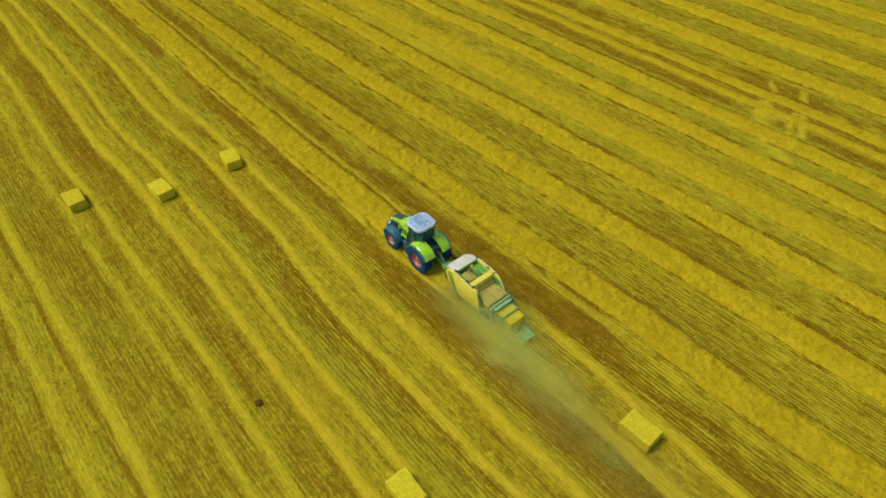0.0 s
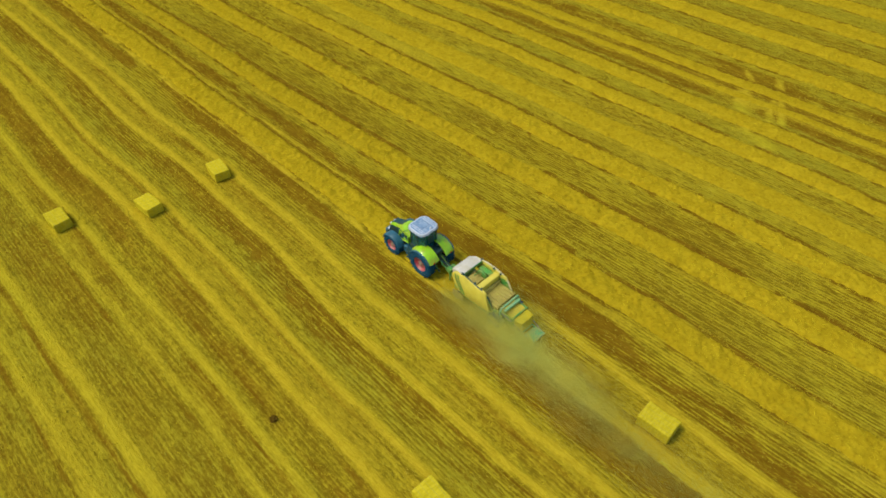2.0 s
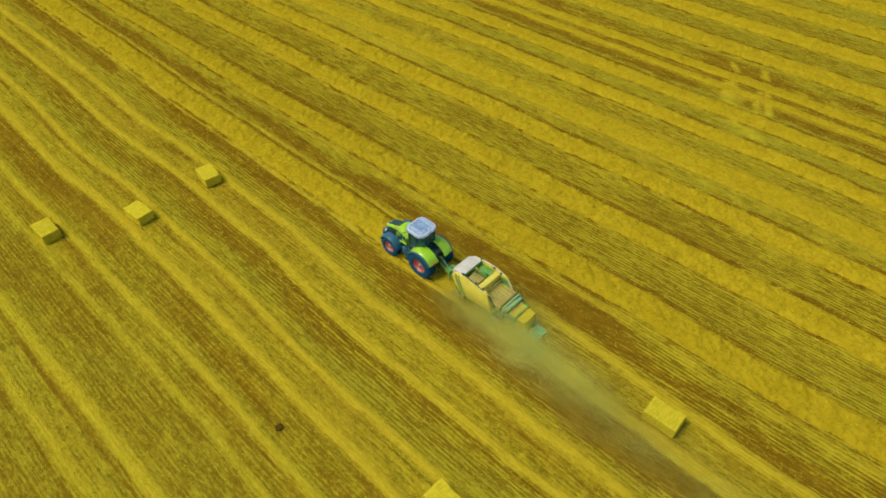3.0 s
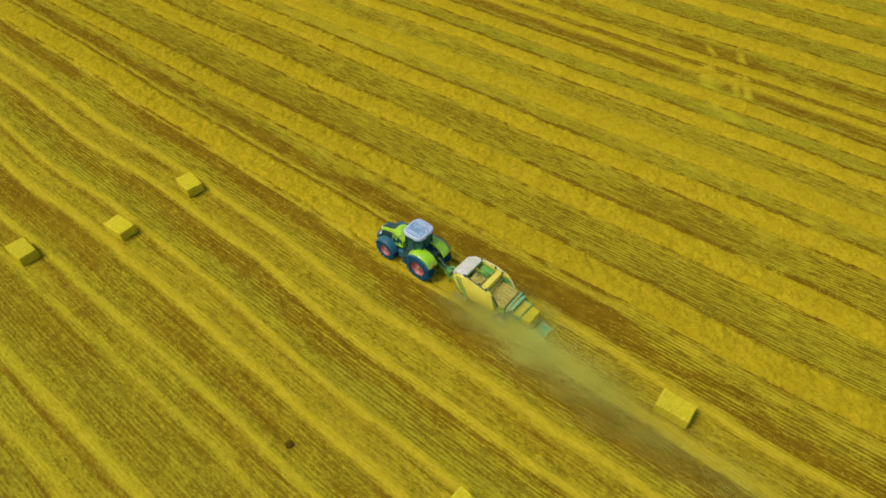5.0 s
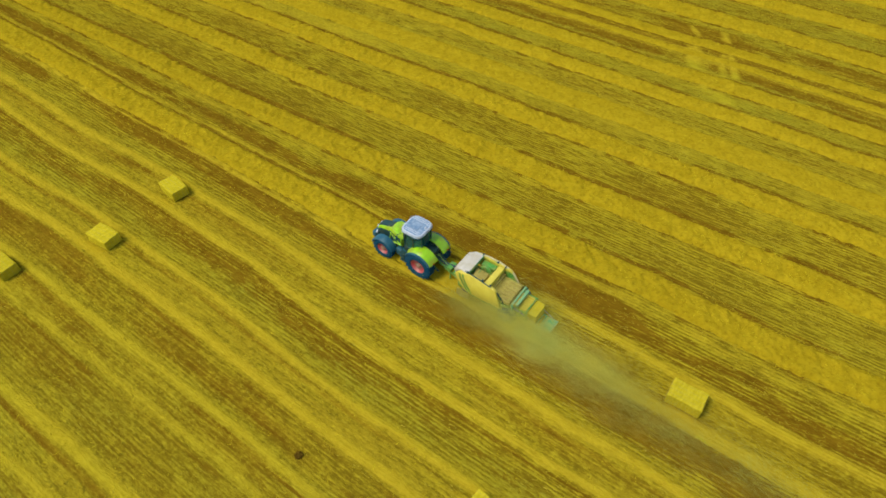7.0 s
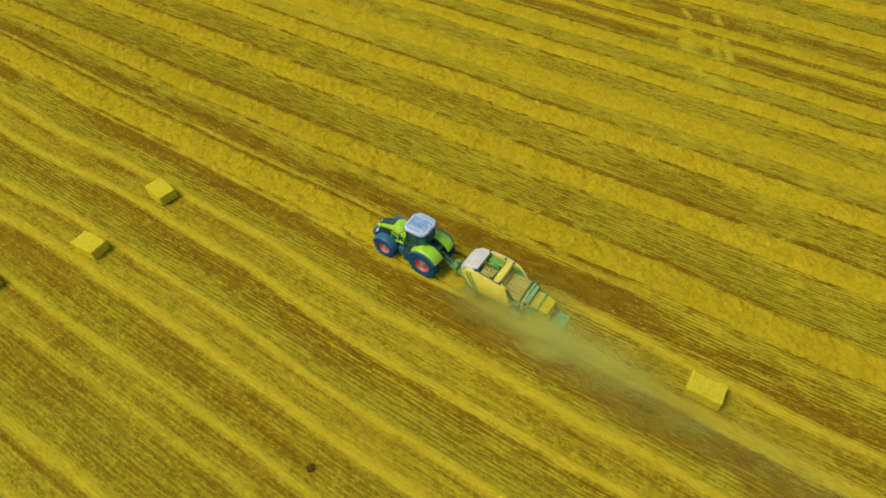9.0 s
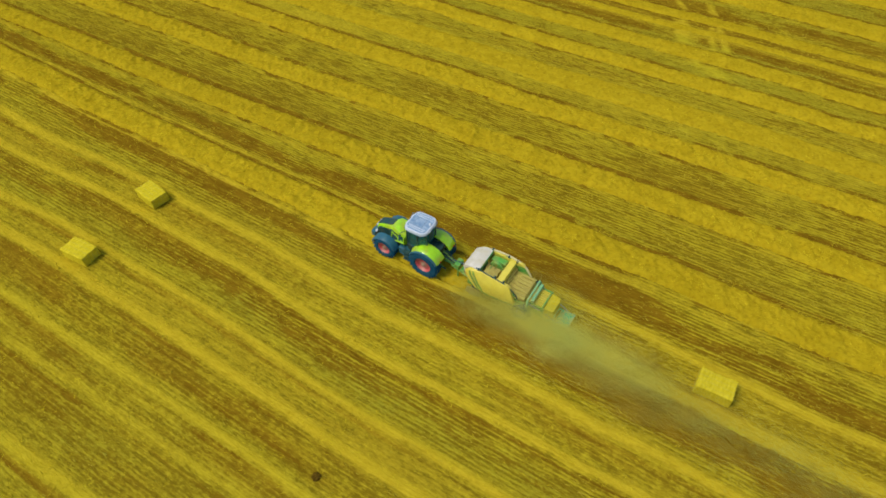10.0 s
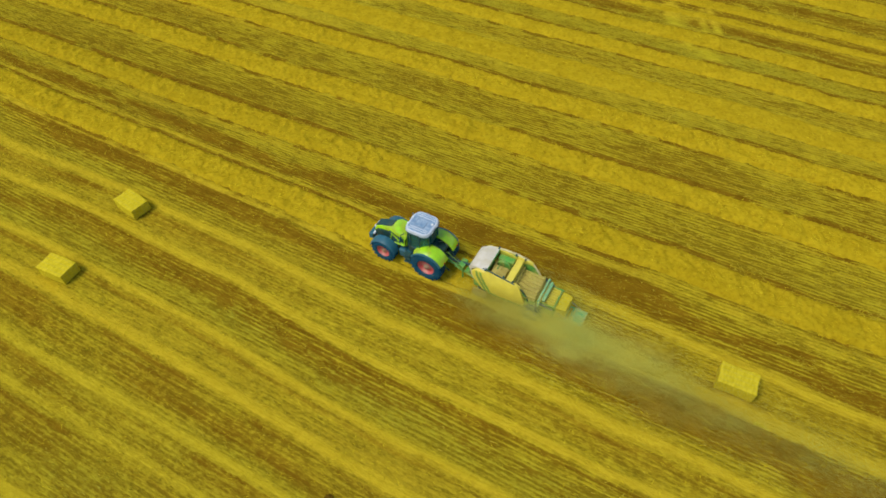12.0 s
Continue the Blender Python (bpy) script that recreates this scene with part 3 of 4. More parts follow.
def build_loose_straw():
    rng = np.random
    pts = []
    for i, (lo, hi, h) in enumerate(WINDROWS):
        k = int((hi - lo) * 100 * (26 if lo < 36 else 10))
        y = rng.uniform(PICKED if i == 0 else 10, 112, k)
        x = (lo + hi) / 2 + rng.normal(0, 0.34, k) * (hi - lo)
        x = x - skew(x, y)
        z = np.maximum(windrow_top(i, x, y), 0) + relief(x, y)
        pts.append(np.stack([x, y, z], -1)[in_sight(x, y)])
    k = 260000
    x, y = rng.uniform(-12, 84, k), rng.uniform(10, 112, k)
    straw, green, bare_or_shade = strips(x, y)
    keep = in_sight(x, y) & (rng.random(k) < 0.03 + 0.95 * straw ** 1.5)
    x, y = x[keep], y[keep]
    pts.append(np.stack([x, y, relief(x, y)], -1))
    base = np.concatenate(pts)
    k = len(base)
    a = rng.uniform(0, 2 * math.pi, k)
    r = rng.uniform(0.10, 0.34, k)
    tip = base + np.stack([r * np.cos(a), r * np.sin(a), rng.uniform(0.0, 0.10, k)], -1)
    base[:, 2] += 0.01
    ob = spikes("loose_straw", base, tip, rng.uniform(0.008, 0.022, k), M_STRAND)
    return tagged(ob, "loose golden straw strewn over windrows and stubble", "straw", kind="stuff")


ground = build_ground()
for i in range(len(WINDROWS)):
    build_windrow(i)
build_stubble()
build_loose_straw()


# ---- the tractor: origin under the rear axle, y ahead ----
def tyre_mesh(radius, width, rim, lugs):
    bm = bmesh.new()
    w = width / 2
    half = [(-w * 0.72, rim), (-w * 0.95, rim + 0.06), (-w, (radius + rim) / 2), (-w * 0.93, radius - 0.10), (-w * 0.70, radius - 0.045), (-w * 0.30, radius - 0.03)]
    prof = half + [(-x, r) for x, r in half[::-1]]
    sides = 40
    rings = [[bm.verts.new((x, r * math.cos(2 * math.pi * k / sides), r * math.sin(2 * math.pi * k / sides))) for k in range(sides)] for x, r in prof]
    for r, s in zip(rings, rings[1:]):
        for k in range(sides):
            bm.faces.new((r[k], r[(k + 1) % sides], s[(k + 1) % sides], s[k]))
    for k in range(lugs):
        for side in (-1, 1):
            lug = bmesh.new()
            box(lug, -w * 0.5, w * 0.5, -0.035, 0.035, -0.03, 0.035, 0)
            lug.transform(Matrix.Rotation(2 * math.pi * (k + 0.25 * side) / lugs, 4, "X") @ Matrix.Translation((side * w * 0.5, 0, radius - 0.03)) @ Matrix.Rotation(side * radians(38), 4, "Z"))
            me = bpy.data.meshes.new("lug")
            lug.to_mesh(me)
            lug.free()
            bm.from_mesh(me)
            bpy.data.meshes.remove(me)
    return bm


def wheel(parent, name, x, y, radius, width, rim, lugs, out, rim_material=None):
    """A wheel with its rim and hub; out: -1 where its face is turned to the left."""
    ob = part(name, tyre_mesh(radius, width, rim, lugs), M_TYRE, parent, "blue-black lugged rubber tyre", True)
    ob.location = (x, y, radius - 0.02)
    w = width / 2 * out
    bm = bmesh.new()
    lathe_x(bm, [(w * 0.74, rim + 0.015), (w * 0.80, rim - 0.005), (w * 0.62, rim - 0.05), (w * 0.30, rim - 0.09), (w * 0.18, rim * 0.62), (w * 0.34, rim * 0.40), (w * 0.34, 0.05)], 36, True)
    part("rim", bm, rim_material or M_RIM, ob, "dusty red steel rim", True)
    bm = bmesh.new()
    lathe_x(bm, [(w * 0.30, rim * 0.36), (w * 0.50, rim * 0.34), (w * 0.52, rim * 0.22), (w * 0.72, rim * 0.20), (w * 0.74, 0.02)], 20)
    for k in range(8):
        a = 2 * math.pi * k / 8
        c = (w * 0.36, rim * 0.47 * math.cos(a), rim * 0.47 * math.sin(a))
        tube(bm, [c, (c[0] + 0.05 * out, c[1], c[2])], 0.022, 6)
    part("hub", bm, M_HUB, ob, "dull hub with wheel nuts", True)
    return ob


def build_tractor(m):
    tr = thing("tractor", m, "lime green tractor with red rims and pale roof, drawing a baler", "tractor")
    for s in (-1, 1):
        wheel(tr, "rear_wheel", s * 0.86, 0.0, 0.97, 0.58, 0.50, 20, s)
        wheel(tr, "front_wheel", s * 0.83, 2.80, 0.76, 0.50, 0.39, 18, s)
        # mudguards
        bm = bmesh.new()
        arch(bm, s * 1.05, s * 0.30, 1.05, 0.06, 40, 154, 18, 0.10)
        bm.transform(Matrix.Translation((0, 0, 0.97)))
        f = part("rear_fender", bm, M_LIME, tr, "lime green rear mudguard", True)
        bm = bmesh.new()
        arch(bm, s * 1.14, s * 1.045, 0.99, 0.04, 30, 152, 18, 0.03)
        bm.transform(Matrix.Translation((0, 0, 0.97)))
        part("fender_edge", bm, M_FENDER, f, "dark plastic mudguard edge", True)
        bm = bmesh.new()
        box(bm, s * 0.66, s * 0.80, -1.00, -0.95, 1.44, 1.51, 0.012)
        part("tail_light", bm, M_RED, f, "red tail light")
        bm = bmesh.new()
        arch(bm, s * 1.11, s * 0.60, 0.83, 0.045, 18, 165, 14, 0.06)
        bm.transform(Matrix.Translation((0, 2.80, 0.74)))
        part("front_fender", bm, M_FENDER, tr, "blue-black plastic front mudguard", True)
        # mirror on its arm
        bm = bmesh.new()
        tube(bm, [(s * 0.72, 1.52, 2.60), (s * 0.98, 1.66, 2.58), (s * 1.04, 1.66, 2.45)], 0.018)
        arm = part("mirror_arm", bm, M_DARK, tr)
        bm = bmesh.new()
        box(bm, s * 0.95, s * 1.12, 1.62, 1.69, 2.12, 2.46, 0.02)
        part("mirror", bm, M_FENDER, arm, "dark door mirror")
        # steps
        bm = bmesh.new()
        for k in range(3):
            box(bm, s * 0.66, s * 0.95, 1.10, 1.50, 0.50 + 0.30 * k, 0.54 + 0.30 * k, 0.01)
        for y in (1.10, 1.48):
            box(bm, s * 0.64, s * 0.70, y, y + 0.03, 0.48, 1.30, 0.008)
        part("step", bm, M_DARK, tr, "dark cab steps")
    # frame, gearbox, axles
    bm = bmesh.new()
    box(bm, -0.30, 0.30, -0.45, 1.7, 0.62, 1.25, 0.05)
    box(bm, -0.24, 0.24, 1.5, 3.7, 0.62, 1.05, 0.05)
    part("chassis", bm, M_DARK, tr, "dark iron gearbox and engine block")
    for y, z, r in ((0.0, 0.97, 0.16), (2.80, 0.74, 0.11)):
        bm = bmesh.new()
        tube(bm, [(-0.72, y, z), (0.72, y, z)], r, 14)
        part("axle", bm, M_DARK, tr, smooth=True)
    bm = bmesh.new()
    box(bm, -0.72, -0.32, 0.95, 1.95, 0.55, 1.10, 0.08)
    part("fuel_tank", bm, M_FENDER, tr, "blue-black plastic fuel tank")
    bm = bmesh.new()
    box(bm, 0.32, 0.72, 0.95, 1.95, 0.55, 1.10, 0.08)
    part("fuel_tank", bm, M_FENDER, tr, "blue-black plastic fuel tank")
    # bonnet, narrower to the front
    bm = bmesh.new()
    sec = [(1.52, 0.50, 1.18, 2.02), (1.85, 0.54, 1.16, 2.17), (2.30, 0.53, 1.12, 2.20), (2.55, 0.44, 1.10, 2.05), (2.75, 0.39, 1.08, 1.93), (3.30, 0.32, 1.02, 1.76), (3.62, 0.28, 1.00, 1.61), (3.74, 0.23, 1.05, 1.46)]
    rings = []
    for y, w, lo, hi in sec:
        rings.append([bm.verts.new(p) for p in ((-w, y, lo), (-w, y, hi - 0.16), (-w * 0.80, y, hi - 0.03), (-w * 0.35, y, hi), (w * 0.35, y, hi), (w * 0.80, y, hi - 0.03), (w, y, hi - 0.16), (w, y, lo))])
    for r, q in zip(rings, rings[1:]):
        for k in range(8):
            bm.faces.new((r[k], r[(k + 1) % 8], q[(k + 1) % 8], q[k]))
    bm.faces.new(rings[0])
    bm.faces.new(rings[-1][::-1])
    hood = part("bonnet", bm, M_LIME, tr, "lime green tapered bonnet", True)
    for s in (-1, 1):
        bm = bmesh.new()
        prism(bm, [(1.56, 1.22), (1.56, 1.74), (2.05, 1.80), (2.34, 1.94), (2.62, 1.88), (2.62, 1.15)], s * 0.33, s * 0.545, 0.012)
        prism(bm, [(2.60, 1.15), (2.60, 1.82), (2.9, 1.72), (3.45, 1.54), (3.62, 1.38), (3.62, 1.08)], s * 0.18, s * 0.40, 0.012)
        part("side_grille", bm, M_DARK, hood, "black bonnet side grille")
        for k in range(7):
            bm = bmesh.new()
            y = 1.62 + 0.14 * k
            box(bm, s * 0.53, s * 0.558, y, y + 0.04, 1.28, 1.70, 0)
            part("louvre", bm, M_LIME if k % 3 == 0 else M_FENDER, hood)
        for name, a, b_ in (("vent_post", (2.52, 1.22), (2.40, 1.92)), ("vent_post", (1.62, 1.24), (1.60, 1.80)), ("vent_rail", (1.60, 1.26), (2.54, 1.22)), ("vent_brace", (1.64, 1.28), (2.38, 1.86))):
            bm = bmesh.new()
            tube(bm, [(s * 0.575, *a), (s * 0.57, *b_)], 0.042, 6)
            part(name, bm, M_LIME, hood, "lime green frame round the side vent")
        bm = bmesh.new()
        box(bm, s * 0.07, s * 0.24, 3.66, 3.76, 1.40, 1.52, 0.02)
        part("headlight", bm, M_LAMP, hood, "clear headlight")
    bm = bmesh.new()
    prism(bm, [(2.58, 2.055), (2.78, 1.955), (3.30, 1.790), (3.62, 1.645), (3.77, 1.46), (3.78, 1.05), (3.70, 1.05), (3.55, 1.52), (2.58, 1.80)], -0.18, 0.32, 0.012)
    part("front_grille", bm, M_DARK, hood, "black mesh front grille")
    # front linkage and weight
    bm = bmesh.new()
    box(bm, -0.42, 0.42, 3.82, 4.12, 0.62, 1.02, 0.07)
    w = part("front_weight", bm, M_FENDER, tr, "blue-grey front weight block")
    for s in (-1, 1):
        bm = bmesh.new()
        tube(bm, [(s * 0.30, 3.45, 0.70), (s * 0.33, 3.95, 0.62)], 0.05)
        part("front_link", bm, M_DARK, w)
        bm = bmesh.new()
        box(bm, s * 0.30, s * 0.50, 3.60, 3.72, 1.22, 1.36, 0.02)
        part("work_lamp", bm, M_LAMP, tr, "clear work lamp")
    # exhaust
    bm = bmesh.new()
    tube(bm, [(0.56, 1.72, 1.30), (0.56, 1.72, 2.2)], 0.085, 12)
    ex = part("exhaust", bm, M_DARK, tr, "dark exhaust stack", True)
    bm = bmesh.new()
    tube(bm, [(0.56, 1.74, 2.2), (0.56, 1.74, 2.68), (0.60, 1.80, 2.80)], 0.045, 10)
    part("exhaust_tip", bm, M_STEEL, ex, "bare steel pipe end", True)
    # cab
    bm = bmesh.new()
    box(bm, -0.50, 0.50, 0.05, 1.55, 1.18, 1.62, 0.05)
    box(bm, -0.72, 0.72, 0.60, 1.40, 1.18, 1.61, 0.05)
    cab = part("cab_floor", bm, M_DARK, tr, "dark cab base")
    bm = bmesh.new()
    plan = [(-0.50, 0.14), (0.50, 0.14), (0.74, 0.66), (0.72, 1.30), (0.52, 1.58), (-0.52, 1.58), (-0.72, 1.30), (-0.74, 0.66)]
    lo = [bm.verts.new((x * 0.90, 0.90 + (y - 0.90) * 0.92, 1.60)) for x, y in plan]
    hi = [bm.verts.new((x * 0.96, 0.86 + (y - 0.86) * 0.92, 2.82)) for x, y in plan]
    bm.faces.new(lo[::-1])
    bm.faces.new(hi)
    for k in range(8):
        bm.faces.new((lo[k], lo[(k + 1) % 8], hi[(k + 1) % 8], hi[k]))
    g = part("cab_glass", bm, M_GLASS, tr, "dark green-tinted cab windows")
    g.visible_shadow = False
    for x, y in ((-0.51, 0.13), (0.51, 0.13), (-0.755, 0.66), (0.755, 0.66), (-0.73, 1.31), (0.73, 1.31), (-0.53, 1.59), (0.53, 1.59)):
        tx, ty = x * 0.96, 0.86 + (y - 0.86) * 0.92
        bm = bmesh.new()
        tube(bm, [(x * 0.90, 0.90 + (y - 0.90) * 0.92, 1.58), (tx, ty, 2.84)], 0.035, 8)
        part("pillar", bm, M_DARK, tr, "dark cab pillar")
    bm = bmesh.new()
    box(bm, -0.25, 0.25, 0.25, 0.75, 1.62, 2.05, 0.08)
    box(bm, -0.24, 0.24, 0.16, 0.32, 1.95, 2.55, 0.06)
    part("driver_seat", bm, M_DARK, cab, "empty dark driver seat")
    bm = bmesh.new()
    rounded_plate(bm, 0.79, 0.12, 1.62, 0.40, ((2.80, 0.05), (2.84, 0.0), (2.92, 0.0), (2.985, 0.035), (3.00, 0.10)))
    roof = part("roof", bm, M_ROOF, tr, "pale blue-white moulded cab roof", True)
    bm = bmesh.new()
    rounded_plate(bm, 0.805, 0.10, 1.64, 0.41, ((2.78, 0.06), (2.80, 0.0), (2.83, 0.0), (2.835, 0.05)))
    part("roof_rim", bm, M_FENDER, roof, "dark rim under the roof", True)
    for a, b_, c, d in ((-0.32, 0.32, 1.20, 1.235), (-0.32, 0.32, 0.60, 0.635), (-0.32, -0.285, 0.635, 1.20), (0.285, 0.32, 0.635, 1.20)):
        bm = bmesh.new()
        box(bm, a, b_, c, d, 2.99, 3.014, 0)
        part("hatch_seam", bm, M_SEAM, roof, "grey seam of the roof hatch")
    bm = bmesh.new()
    rounded_plate(bm, 0.67, 0.24, 1.50, 0.30, ((2.98, 0.0), (3.004, 0.0), (3.006, 0.01)))
    part("roof_panel", bm, M_ROOFMID, roof, "bluish moulded middle of the roof")
    bm = bmesh.new()
    box(bm, -0.27, 0.27, 0.65, 1.19, 2.99, 3.020, 0.012)
    part("roof_hatch", bm, M_ROOFMID, roof)
    for s in (-1, 1):
        for k in range(2):
            bm = bmesh.new()
            x = s * (0.42 + 0.13 * k)
            box(bm, x - 0.02, x + 0.02, 0.34, 1.40, 2.99, 3.020, 0.006)
            part("roof_rib", bm, M_ROOF, roof)
        for y in (0.06, 1.63):
            bm = bmesh.new()
            box(bm, s * 0.18, s * 0.34, y + (0.03 if y < 1 else -0.03), y + (0.08 if y < 1 else 0.02), 2.85, 2.92, 0.012)
            part("work_lamp", bm, M_LAMP, roof, "clear work lamp")
    bm = bmesh.new()
    lathe_x(bm, [(0.0, 0.07), (0.06, 0.07), (0.10, 0.045), (0.12, 0.01)], 14)
    bm.transform(Matrix.Translation((0.12, 0.32, 3.00)) @ Matrix.Rotation(radians(-90), 4, "Y"))
    part("beacon", bm, M_LAMP, roof, "small pale beacon", True)
    # the cab and bonnet stand on their mounts
    for ob in tr.children:
        kind = ob.name.split(".")[0]
        if kind in ("bonnet", "exhaust", "cab_floor", "cab_glass", "pillar", "mirror_arm", "roof"):
            ob.location = (0, 0 if kind == "bonnet" else -0.13, 0.12 if kind == "bonnet" else 0.14)
    # rear linkage
    for s in (-1, 1):
        bm = bmesh.new()
        tube(bm, [(s * 0.32, -0.25, 0.72), (s * 0.42, -1.15, 0.66)], 0.05)
        part("lift_arm", bm, M_DARK, tr)
        bm = bmesh.new()
        tube(bm, [(s * 0.36, -0.30, 1.35), (s * 0.40, -0.95, 0.70)], 0.04)
        part("lift_rod", bm, M_GREEN, tr, "green lift rod")
    bm = bmesh.new()
    box(bm, -0.34, 0.34, -0.52, -0.20, 0.80, 1.50, 0.04)
    part("rear_housing", bm, M_DARK, tr)
    bm = bmesh.new()
    box(bm, -0.54, 0.54, -0.62, 0.20, 1.42, 1.72, 0.06)
    part("rear_bridge", bm, M_DARK, tr, "dark housing between the rear mudguards")
    for s in (-1, 1):
        bm = bmesh.new()
        tube(bm, [(s * 0.34, -0.05, 1.72), (s * 0.36, -0.45, 1.95), (s * 0.30, -0.62, 1.60)], 0.03, 8)
        part("hydraulic_ram", bm, M_STEEL, tr, "steel hydraulic ram")
    for k in range(4):
        bm = bmesh.new()
        x = -0.18 + 0.12 * k
        tube(bm, [(x, -0.50, 1.35), (x * 1.2, -0.85, 1.45), (x, -1.35, 1.10), (0.1 * x, -1.75, 0.95)], 0.018, 6)
        part("hydraulic_hose", bm, M_DARK if k % 2 else M_GREEN, tr)
    return tr


# ---- the baler: origin under its axle, y ahead ----
def build_baler(m):
    ba = thing("square_baler", m, "dusty cream-yellow and green big square baler towed by the tractor", "baler")
    for s in (-1, 1):
        wheel(ba, "wheel", s * 0.86, -0.25, 0.56, 0.46, 0.30, 16, s, M_WHEEL)
        # moulded side panel with a slanting rear edge, drawn in at the top
        out = [(2.62, 0.98), (2.90, 1.38), (3.16, 1.75), (3.30, 2.02), (3.05, 2.24), (2.30, 2.32), (0.72, 2.22), (0.56, 2.12), (0.16, 1.10), (0.26, 0.98), (1.60, 0.92), (2.40, 0.93)]
        bm = bmesh.new()
        prism(bm, out, s * 0.90, s * 1.07, 0.05)
        for v in bm.verts:
            v.co.x -= s * 0.13 * max(0.0, (v.co.z - 1.5) / 0.8) ** 1.5
        p = part("side_panel", bm, M_YELLOW, ba, "cream-yellow moulded side panel", True)
        for k in range(2):
            y = 2.30 - 0.22 * k
            bm = bmesh.new()
            prism(bm, [(y, 0.97), (y + 0.12, 0.97), (y + 0.46, 1.5), (y + 0.70, 1.9), (y + 0.76, 2.16), (y + 0.64, 2.16), (y + 0.58, 1.9), (y + 0.34, 1.5)], s * 1.045, s * 1.078, 0.003)
            for v in bm.verts:
                v.co.x -= s * 0.13 * max(0.0, (v.co.z - 1.5) / 0.8) ** 1.5
            part("stripe", bm, M_GREEN, p, "green slanting stripe")
        bm = bmesh.new()
        box(bm, s * 0.84, s * 0.94, -0.1, 2.3, 0.62, 0.94, 0.03)
        part("lower_skirt", bm, M_GREEN, ba, "green lower frame under the panel")
        # pale rail along the top edge, coming down at the back
        bm = bmesh.new()
        pts = [(s * 0.80, 2.70, 2.36), (s * 0.86, 2.2, 2.38), (s * 0.91, 1.5, 2.34), (s * 0.91, 0.9, 2.22), (s * 0.89, 0.45, 1.95), (s * 0.86, 0.15, 1.55), (s * 0.85, 0.05, 1.25)]
        tube(bm, pts, 0.055 if s > 0 else 0.035, 8)
        # the near rail's dark colour stands in for shade along the inner wall
        part("top_rail", bm, M_CREAM if s > 0 else M_DARK, ba, "cream curved top rail" if s > 0 else "thin curved top rail, coloured dark for the inner wall's shade", True)
        for y, z in ((2.52, 2.36), (1.52, 2.32), (1.00, 2.22)):
            bm = bmesh.new()
            box(bm, s * 0.76, s * 0.92, y - 0.05, y + 0.05, z, z + 0.07, 0.015)
            part("hinge", bm, M_DARK, ba, "black hinge on the top edge")
        bm = bmesh.new()
        prism(bm, [(2.55, 1.55), (2.55, 2.30), (1.5, 2.28), (0.9, 2.16), (0.45, 1.90), (0.18, 1.5)], s * 0.82, s * 0.86, 0.008)
        part("inner_wall", bm, M_GREEN, ba, "dusty green inner wall of the recess")
    # front hood, sloping up from the nose and open behind
    bm = bmesh.new()
    prism(bm, [(3.22, 1.10), (3.44, 1.50), (3.58, 1.90), (3.46, 2.12), (3.05, 2.32), (2.48, 2.40), (2.48, 2.28), (3.00, 2.20), (3.32, 2.02), (3.44, 1.86), (3.30, 1.52), (3.10, 1.12)], -0.86, 0.86, 0.03)
    for v in bm.verts:
        v.co.x *= 1.0 - 0.22 * max(0.0, v.co.y - 2.9) / 0.7
    hood = part("front_hood", bm, M_WHITE, ba, "dusty pale front hood", True)
    bm = bmesh.new()
    box(bm, -0.76, 0.76, 2.455, 2.50, 2.20, 2.36, 0.01)
    part("hood_edge", bm, M_GREEN, hood, "green rear edge of the hood")
    bm = bmesh.new()
    box(bm, -0.40, 0.40, 3.30, 3.50, 1.10, 1.55, 0.03)
    part("front_guard", bm, M_DARK, hood, "dark guard over the drive")
    for s in (-1, 1):
        bm = bmesh.new()
        box(bm, s * 0.52, s * 0.66, 3.30, 3.46, 1.22, 1.36, 0.02)
        part("reflector", bm, M_AMBER, hood, "amber reflector")
    # frame and insides
    bm = bmesh.new()
    box(bm, -0.84, 0.84, -0.3, 3.2, 0.75, 1.20, 0.04)
    part("main_frame", bm, M_GREEN, ba, "green main frame")
    bm = bmesh.new()
    box(bm, -0.78, 0.78, 0.9, 2.5, 1.2, 1.80, 0.03)
    box(bm, -0.60, 0.60, -0.35, 0.9, 1.2, 1.46, 0.03)
    part("chamber_roof", bm, M_TAN, ba, "chaff-covered chamber roof")
    bm = bmesh.new()
    box(bm, -0.70, 0.02, 1.55, 2.35, 1.70, 2.10, 0.10)
    part("gearbox_guard", bm, M_TAN, ba, "chaff-covered gearbox guard", True)
    bm = bmesh.new()
    lathe_x(bm, [(0.16, 0.05), (0.16, 0.36), (0.20, 0.40), (0.26, 0.40), (0.30, 0.36), (0.30, 0.05)], 28)
    bm.transform(Matrix.Translation((0, 1.95, 1.86)))
    part("flywheel", bm, M_GREEN, ba, "green flywheel", True)
    bm = bmesh.new()
    box(bm, 0.40, 0.78, 1.50, 2.40, 1.70, 2.10, 0.06)
    part("twine_guard", bm, M_GREEN, ba, "green guard")
    for k in range(3):
        bm = bmesh.new()
        tube(bm, [(-0.72, 2.35 - 0.2 * k, 1.82), (-0.2, 2.30 - 0.2 * k, 2.18), (0.5, 2.34 - 0.2 * k, 1.98)], 0.022, 6)
        part("hose", bm, M_GREEN if k == 1 else M_TAN, ba)
    bm = bmesh.new()
    box(bm, -0.80, 0.80, 1.04, 1.42, 1.80, 2.20, 0.05)
    part("cross_box", bm, M_YELLOW, ba, "cream-yellow box across the baler")
    bm = bmesh.new()
    box(bm, -0.80, 0.80, -0.30, 1.04, 1.30, 1.56, 0.04)
    part("knotter_deck", bm, M_TAN, ba, "chaff-covered knotter deck")
    for k in range(6):
        x = -0.62 + 0.25 * k
